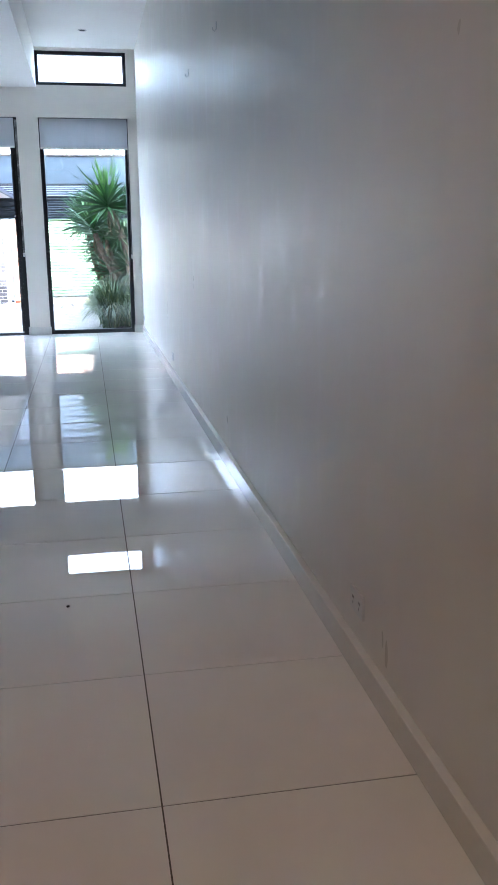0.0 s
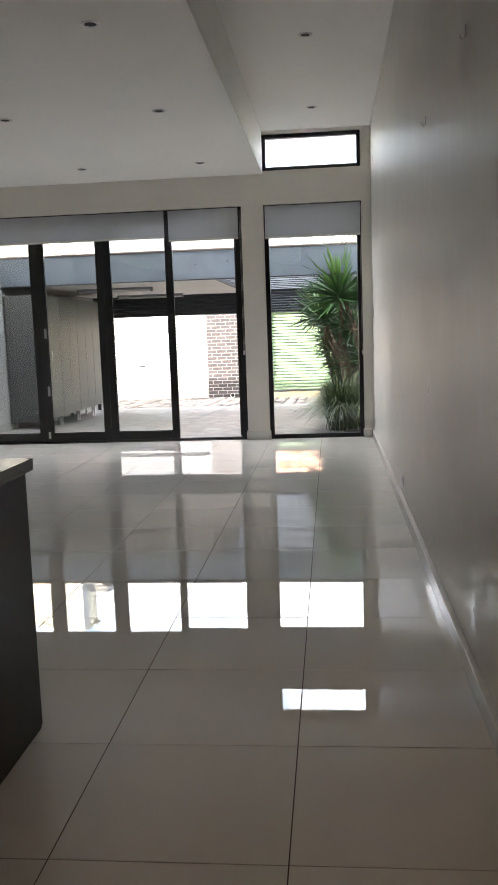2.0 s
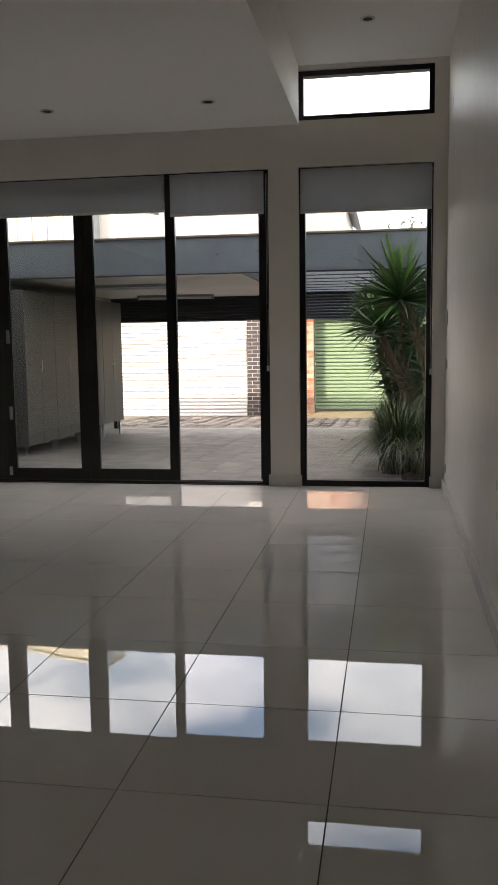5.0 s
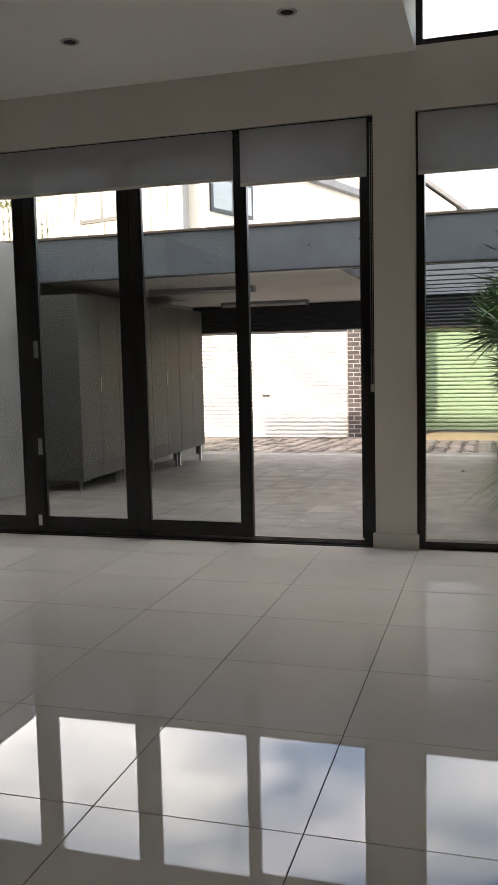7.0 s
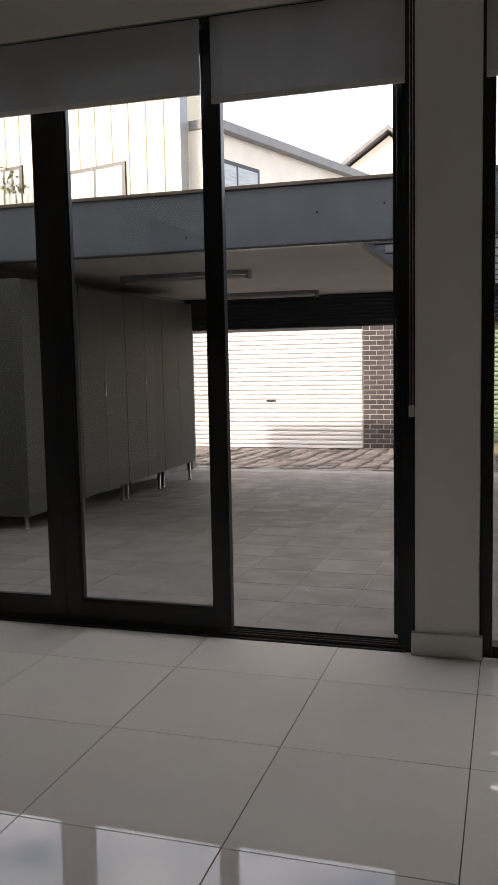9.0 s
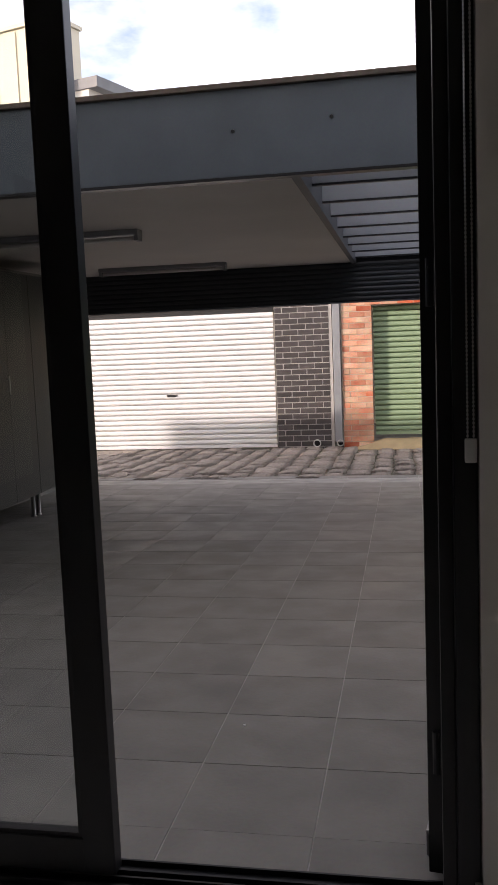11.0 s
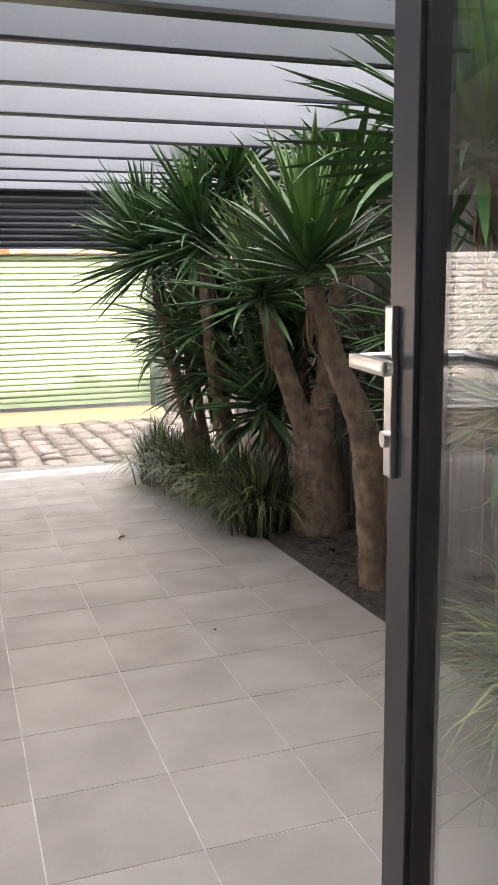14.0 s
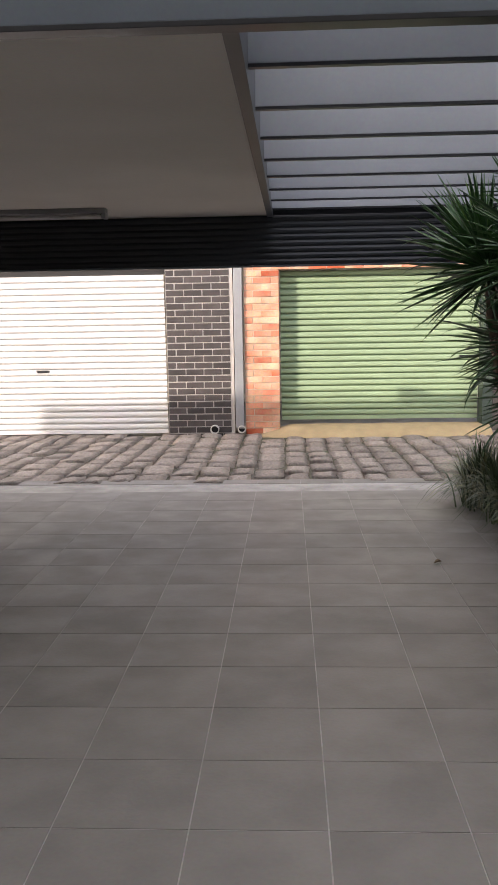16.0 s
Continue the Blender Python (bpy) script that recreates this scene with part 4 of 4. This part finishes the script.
stem(ye, ((0.10, 5.6, -0.3), (0.02, 5.55, 0.6), (-0.12, 5.45, 1.2), (-0.27, 5.35, 1.90)), (0.06, 0.05, 0.045, 0.042), 12)
crown(ye, (-0.28, 5.32, 1.98), 92, 0.58, 17, (-0.1, 0.1), 0.45)

yf = yucca((0.10, 6.7, ground_z(6.7)), "small dark yucca near the end of the bed")
stem(yf, ((0.10, 6.7, -0.3), (0.0, 6.7, 0.4), (-0.1, 6.65, 0.95)), (0.05, 0.045, 0.04), 12)
crown(yf, (-0.12, 6.62, 1.08), 90, 0.6, 18, (-0.15, 0.0), 0.1, spread=125, dry=20, slim=0.7)


for base, top, n, L, seed in (((-0.05, 5.0), (-0.2, 5.0, 0.62), 64, 0.58, 31), ((-0.15, 5.65), (-0.32, 5.6, 0.8), 70, 0.6, 32), ((0.2, 5.2), (0.1, 5.15, 0.95), 70, 0.62, 33),
                             ((0.15, 4.1), (0.2, 4.05, 0.75), 36, 0.45, 34), ((0.0, 6.3), (-0.2, 6.25, 0.7), 64, 0.58, 35), ((-0.25, 5.5), (-0.36, 5.45, 1.12), 80, 0.56, 36),
                             ((0.12, 4.95), (0.02, 4.95, 1.05), 76, 0.56, 37), ((-0.2, 6.1), (-0.42, 6.05, 1.05), 80, 0.58, 38), ((0.1, 5.4), (0.0, 5.4, 0.5), 60, 0.55, 39),
                             ((0.15, 2.95), (0.10, 2.95, 0.85), 70, 0.58, 41), ((0.14, 3.75), (0.16, 3.75, 1.15), 64, 0.52, 42)):
    yy = yucca((*base, ground_z(base[1])), "low dark young yucca among the taller ones")
    stem(yy, ((*base, -0.25), ((base[0] + top[0]) / 2, top[1], 0.3), top), (0.05, 0.04, 0.035), 10)
    crown(yy, top, n, L, seed, (-0.1, 0.05), 0.05, 118, 10)


def grass_clump(x, y, n, length, seed, label, pale=0.26):
    """Arching strap leaves from one crown, all in one mesh of two tones."""
    r = random.Random(seed)
    sets = (([], []), ([], []))
    z0 = ground_z(y)
    t = thing("grass_clump", (x, y, z0), label, "grass clump", "grass clumps along the bed")
    for k in range(n):
        az, L = r.uniform(0, 2 * math.pi), length * 1.3 * r.uniform(0.6, 1.15)
        out, w = r.uniform(0.25, 1.0), r.uniform(0.0045, 0.0075)
        bx, by = r.gauss(0, 0.055), r.gauss(0, 0.055)
        ca, sa = math.cos(az), math.sin(az)
        verts, faces = sets[1 if r.random() < pale else 0]
        i0 = len(verts)
        for i in range(7):
            u = i / 6
            rad = L * out * (0.35 * u + 0.55 * u * u)
            h = max(L * (1.15 * u * (1 - 0.55 * out * u) - 0.38 * out * u ** 3), 0.004)
            ww = w * (1 - u ** 3 * 0.95)
            verts += [(bx + ca * rad - sa * ww, by + sa * rad + ca * ww, h), (bx + ca * rad + sa * ww, by + sa * rad - ca * ww, h)]
        for i in range(6):
            a = i0 + 2 * i
            faces.append((a, a + 1, a + 3, a + 2))
    for nm, m, (verts, faces), lab in (("green_foliage", M_GRASS, sets[0], ""), ("dry_foliage", M_GRASSDRY, sets[1], "pale straw-coloured blades")):
        me = bpy.data.meshes.new(nm)
        me.from_pydata(verts, [], faces)
        me.materials.append(m)
        me.polygons.foreach_set("use_smooth", [True] * len(faces))
        ob = new(nm, me)
        ob.parent = t
        tagged(ob, lab, kind="stuff")
    return t


for i, (x, y, n, L) in enumerate(((-0.32, 4.74, 560, 0.50), (-0.36, 5.15, 480, 0.46), (-0.22, 5.5, 320, 0.42), (-0.40, 5.62, 480, 0.46), (-0.46, 6.05, 480, 0.46),
                                  (-0.30, 6.4, 340, 0.42), (-0.54, 6.55, 460, 0.46), (-0.42, 6.95, 340, 0.42))):
    grass_clump(x, y, n, L, 40 + i, "dark green strappy grass clump arching over the paving")
for i, (x, y, n, L) in enumerate(((-0.36, 1.92, 700, 0.58), (-0.30, 1.45, 760, 0.62), (-0.38, 1.05, 950, 0.64), (-0.05, 0.85, 520, 0.64))):
    grass_clump(x, y, n, L, 70 + i, "strappy grass clump with some pale dry blades", 0.2)

# a dry leaf and a few specks on the paving and floor
dl_ = thing("fallen_leaf", (-1.136, 4.95, ground_z(4.95)), "small curled dry brown leaf on the paving", "leaf")
lb = bmesh.new()
gvl = [[lb.verts.new((-1.136 + 0.024 * (i / 6 - 0.5) * 2, 4.95 + 0.014 * s * math.sin(math.pi * i / 6), ground_z(4.95) + 0.004 + 0.015 * (abs(s) * math.sin(math.pi * i / 6)) + 0.012 * (i / 6))) for s in (-1, 0, 1)] for i in range(7)]
for a, b in zip(gvl, gvl[1:]):
    for j in range(2):
        lb.faces.new((a[j], a[j + 1], b[j + 1], b[j]))
part("blade", lb, M_DEADLEAF, dl_, "", True)



def speck(x, y, z, r, material, label):
    t = thing("speck", (x, y, z), label, "speck", "specks on the floor")
    bm = bmesh.new()
    bmesh.ops.create_icosphere(bm, subdivisions=1, radius=r, matrix=Matrix.Translation((x, y, z + r * 0.4)) @ Matrix.Diagonal((1.0, 1.5, 0.4, 1.0)))
    part("crumb", bm, material, t, "", True)


speck(-0.85, -8.885, 0.0, 0.007, M_DARK, "tiny dark crumb on the polished floor tile")
speck(-2.19, -1.9, 0.0, 0.005, M_PLASTIC, "tiny white crumb on the polished floor tile")
speck(-2.15, -2.58, 0.0, 0.005, M_PLASTIC, "tiny pale crumb on the floor tile")
speck(-2.20, 1.0, ground_z(1.0), 0.006, M_PLASTIC, "tiny white chip on the paving")
speck(-1.05, 3.3, ground_z(3.3), 0.007, M_DARK, "tiny dark fleck on the paving")


def far_tree(base, crowns, label, seed, material):
    """A distant tree: a forked trunk and clouds of small leaves with gaps."""
    r = random.Random(seed)
    t = thing("far_tree", base, label, "tree", "trees beyond the roofs")
    top = crowns[0]
    bm = tube(bmesh.new(), (base, ((base[0] + top[0]) / 2, base[1], (base[2] + top[2]) / 2), top[:3]), (0.16, 0.12, 0.05), 8)
    for c in crowns[1:]:
        tube(bm, (((base[0] + top[0]) / 2, base[1], (base[2] + top[2]) / 2), c[:3]), (0.08, 0.03), 6)
    part("trunk", bm, M_BARK, t, "", True)
    verts, faces = [], []
    for cx, cy, cz, rad in crowns:
        for k in range(520):
            d = Vector((r.gauss(0, 1), r.gauss(0, 1), r.gauss(0, 0.8))).normalized() * rad * r.uniform(0.35, 1.05)
            p, e = Vector((cx, cy, cz)) + d, Euler((r.uniform(0, 6), r.uniform(0, 6), r.uniform(0, 6))).to_matrix()
            i, l0 = len(verts), r.uniform(0.05, 0.10)
            verts += [p + e @ Vector(q) for q in ((-l0, 0, 0), (0, -l0 * 0.4, 0.01), (l0, 0, 0), (0, l0 * 0.4, 0.01))]
            faces.append((i, i + 1, i + 2, i + 3))
    me = bpy.data.meshes.new("crown")
    me.from_pydata([v - Vector(base) for v in verts], [], faces)
    me.materials.append(material)
    ob = new("crown", me)
    ob.parent = t
    tagged(ob, "loose crown of small leaves", "", "", "stuff")


far_tree((-14.2, 17.5, -0.4), ((-14.2, 17.3, 5.7, 0.9), (-13.6, 17.2, 5.0, 0.7), (-14.9, 17.4, 5.1, 0.8)), "yellow-green tree behind the picket balustrade", 3, M_FARLEAF)
far_tree((0.2, 24.0, -0.4), ((0.2, 24.0, 4.6, 1.0), (1.6, 24.2, 4.5, 1.1), (-1.2, 24.3, 4.2, 0.9), (3.0, 24.0, 4.4, 1.0)), "pale olive tree tops beyond the garages", 4, M_FARLEAF)

# ---- bricks, tiles, pavers, cobbles ----
bb = mesh_of(boxed(-0.1135, 0.1135, -0.03, 0.03, -0.0365, 0.0365, 0.003), "brick", M_BLACKBRICK)
bh = mesh_of(boxed(-0.0515, 0.0515, -0.03, 0.03, -0.0365, 0.0365, 0.003), "brick", M_BLACKBRICK)
wall_b = bpy.data.objects["garage_wall_black"]
for c in range(32):
    z = -0.405 + 0.086 * c
    if c % 2 == 0:
        xs = [(-3.59 + 0.12 + 0.24 * k, bb) for k in range(3)] + [(-3.59 + 0.72 + 0.0575 + 0.0, bh)]
    else:
        xs = [(-3.59 + 0.0575, bh)] + [(-3.59 + 0.12 + 0.12 + 0.24 * k, bb) for k in range(3)]
    for x, me in xs:
        if abs(x + 2.98) < 0.06 and abs(z + 0.325) < 0.03:
            continue
        piece("brick", me, wall_b, (x, WALL_Y + 0.040 - 0.004 * random.random(), z))
rb_, rh_ = (mesh_of(boxed(-w, w, -0.03, 0.03, -0.037, 0.037, 0.005), "brick", M_REDBRICK) for w in (0.114, 0.052))
wall_r = bpy.data.objects["garage_wall_red"]
for c in range(36):
    z = -0.43 + 0.086 * c
    if z > 2.7:
        break
    x0, x1 = -2.568, (-2.115 if z < 1.767 else 0.65)
    x = x0 - (0.0 if c % 2 else 0.12)
    while x < x1 - 0.02:
        w = 0.24
        a, b = max(x, x0), min(x + w, x1)
        if b - a > 0.2:
            piece("brick", rb_, wall_r, ((a + b) / 2, WALL_Y + 0.040 - 0.006 * random.random(), z), (0, 0.01 * random.uniform(-1, 1), 0))
        elif b - a > 0.08:
            piece("brick", rh_, wall_r, ((a + b) / 2, WALL_Y + 0.040 - 0.006 * random.random(), z))
        x += w

# indoor floor
floor = structure("floor", boxed(X_LEFT, -0.0, Y_BACK, 0.0115, -0.10, -0.0022), M_GROUT, "polished cream porcelain floor with thin dark joints", "floor")
TS = 0.602
tile_me = mesh_of(boxed(-TS / 2 + 0.0018, TS / 2 - 0.0018, -TS / 2 + 0.0018, TS / 2 - 0.0018, -0.0018, 0.0, 0.0006), "floor_tile", M_TILE)
tile_cut = mesh_of(boxed(-TS / 2 + 0.0012, TS / 2 - 0.0012, -0.1951, 0.1951, -0.0018, 0.0, 0.0006), "floor_tile", M_TILE)
for i in range(9):
    x = -0.0222 - TS * (i + 0.5)
    piece("floor_tile", tile_cut, floor, (x, -0.1836, 0.0))
    for j in range(22):
        piece("floor_tile", tile_me, floor, (x, -0.380 - TS * (j + 0.5), 0.0), (random.uniform(-1, 1) * 0.0004, random.uniform(-1, 1) * 0.0004, 0))

# outdoor pavers
pbm = bmesh.new()
bed_rows = [[pbm.verts.new((x, y, z)) for x in (-5.35, -0.35)] for y, z in ((0.156, -0.0098), (0.25, -0.0098), (7.842, -0.2603))]
for r0, r1 in zip(bed_rows, bed_rows[1:]):
    pbm.faces.new((r0[0], r0[1], r1[1], r1[0]))
structure("paving_bed", pbm, M_JOINT, "pale grout between the pavers", "paving joints")
drive = thing("driveway", (-2.8, 4.0, 0.0), "smooth grey square pavers with pale joints", "paving", "", "structure")
PS = 0.385
pav_me = mesh_of(boxed(-PS / 2 + 0.0022, PS / 2 - 0.0022, -PS / 2 + 0.0022, PS / 2 - 0.0022, -0.014, 0.0, 0.0003), "paver", M_PAVER)
pav_end = mesh_of(boxed(-PS / 2 + 0.0022, PS / 2 - 0.0022, -0.107, 0.107, -0.014, 0.0, 0.0003), "paver", M_PAVER)
pav_sill = mesh_of(boxed(-PS / 2 + 0.0022, PS / 2 - 0.0022, -0.0825, 0.0825, -0.014, 0.0, 0.0003), "paver", M_PAVER)
slope = math.atan(0.033)
for i in range(13):
    x = -0.352 - PS * (i + 0.5)
    piece("paver", pav_sill, drive, (x, 0.2405, ground_z(0.2405) + 0.0001))
    piece("paver", pav_end, drive, (x, 7.7355, ground_z(7.7355) + 0.0006), (-slope, 0, 0))
    for j in range(20):
        y = 1.866 - 5 * PS + PS * (j + 0.5)
        if y - PS / 2 < 0.1 or y + PS / 2 > 7.64:
            continue
        piece("paver", pav_me, drive, (x, y, ground_z(y) + random.uniform(0.0, 0.0003)), (-slope, random.uniform(-1, 1) * 0.0006, 0))

# lane of bluestone setts
lane = structure("road", boxed(-40, 30, 7.752, 7.80, -0.6, ground_z(7.8) - 0.004), M_COBBLE, "bluestone sett lane with grassy joints", "road")
lb2 = bmesh.new()
q = [lb2.verts.new(p) for p in ((-40, 7.80, ground_z(7.8) - 0.028), (30, 7.80, ground_z(7.8) - 0.028), (30, 11.6, ground_z(11.39) - 0.028), (-40, 11.6, ground_z(11.39) - 0.028))]
lb2.faces.new(q)
structure("lane_bed", lb2, M_LANE, "mossy earth joints of the lane", "road bed")


def sett_mesh(seed):
    r = random.Random(seed)
    bm = bmesh.new()
    n = 4
    top = [[bm.verts.new(((i / n - 0.5) + r.uniform(-0.025, 0.025), (j / n - 0.5) + r.uniform(-0.025, 0.025), -0.016 * max(abs(i / n - 0.5) * 2, abs(j / n - 0.5) * 2) ** 6 + r.uniform(-0.007, 0.007))) for j in range(n + 1)] for i in range(n + 1)]
    for i in range(n):
        for j in range(n):
            bm.faces.new((top[i][j], top[i + 1][j], top[i + 1][j + 1], top[i][j + 1]))
    edge = [e for e in bm.edges if e.is_boundary]
    ex = bmesh.ops.extrude_edge_only(bm, edges=edge)
    for g in ex["geom"]:
        if isinstance(g, bmesh.types.BMVert):
            g.co.z -= 0.05
    return mesh_of(bm, "sett", M_COBBLE, None, True)


SETTS = [sett_mesh(k) for k in range(7)]
rng = random.Random(21)
extra = bmesh.new()
col = -9.0
while col < 3.5:
    w = rng.uniform(0.21, 0.31)
    y = 7.79 - rng.uniform(0, 0.15)
    while y < 11.38:
        L = rng.uniform(0.34, 0.56)
        yc_, xc = y + L / 2, col + w / 2 + 0.04 * noise.noise((y, col, 0.5))
        if yc_ > 7.86 and not (xc > -2.3 and xc < 0.5 and yc_ > 11.05):
            if -6.0 < xc < 0.75:
                ob = piece("sett", SETTS[rng.randrange(7)], lane, (xc, yc_, ground_z(yc_) + rng.uniform(-0.008, 0.016)), (rng.uniform(-0.06, 0.06) - 0.034, rng.uniform(-0.05, 0.05), rng.uniform(-0.06, 0.06)))
                ob.scale = (w - 0.016, L - 0.02, 1.0)
            else:
                box(extra, xc - w / 2 + 0.01, xc + w / 2 - 0.01, yc_ - L / 2 + 0.01, yc_ + L / 2 - 0.01, ground_z(yc_) - 0.06, ground_z(yc_) - 0.002)
        y += L
    col += w
more = new("sett_rest", mesh_of(extra, "sett_rest", M_COBBLE))
more.parent = lane
tagged(more, "bluestone setts further along the lane", "", "", "stuff")
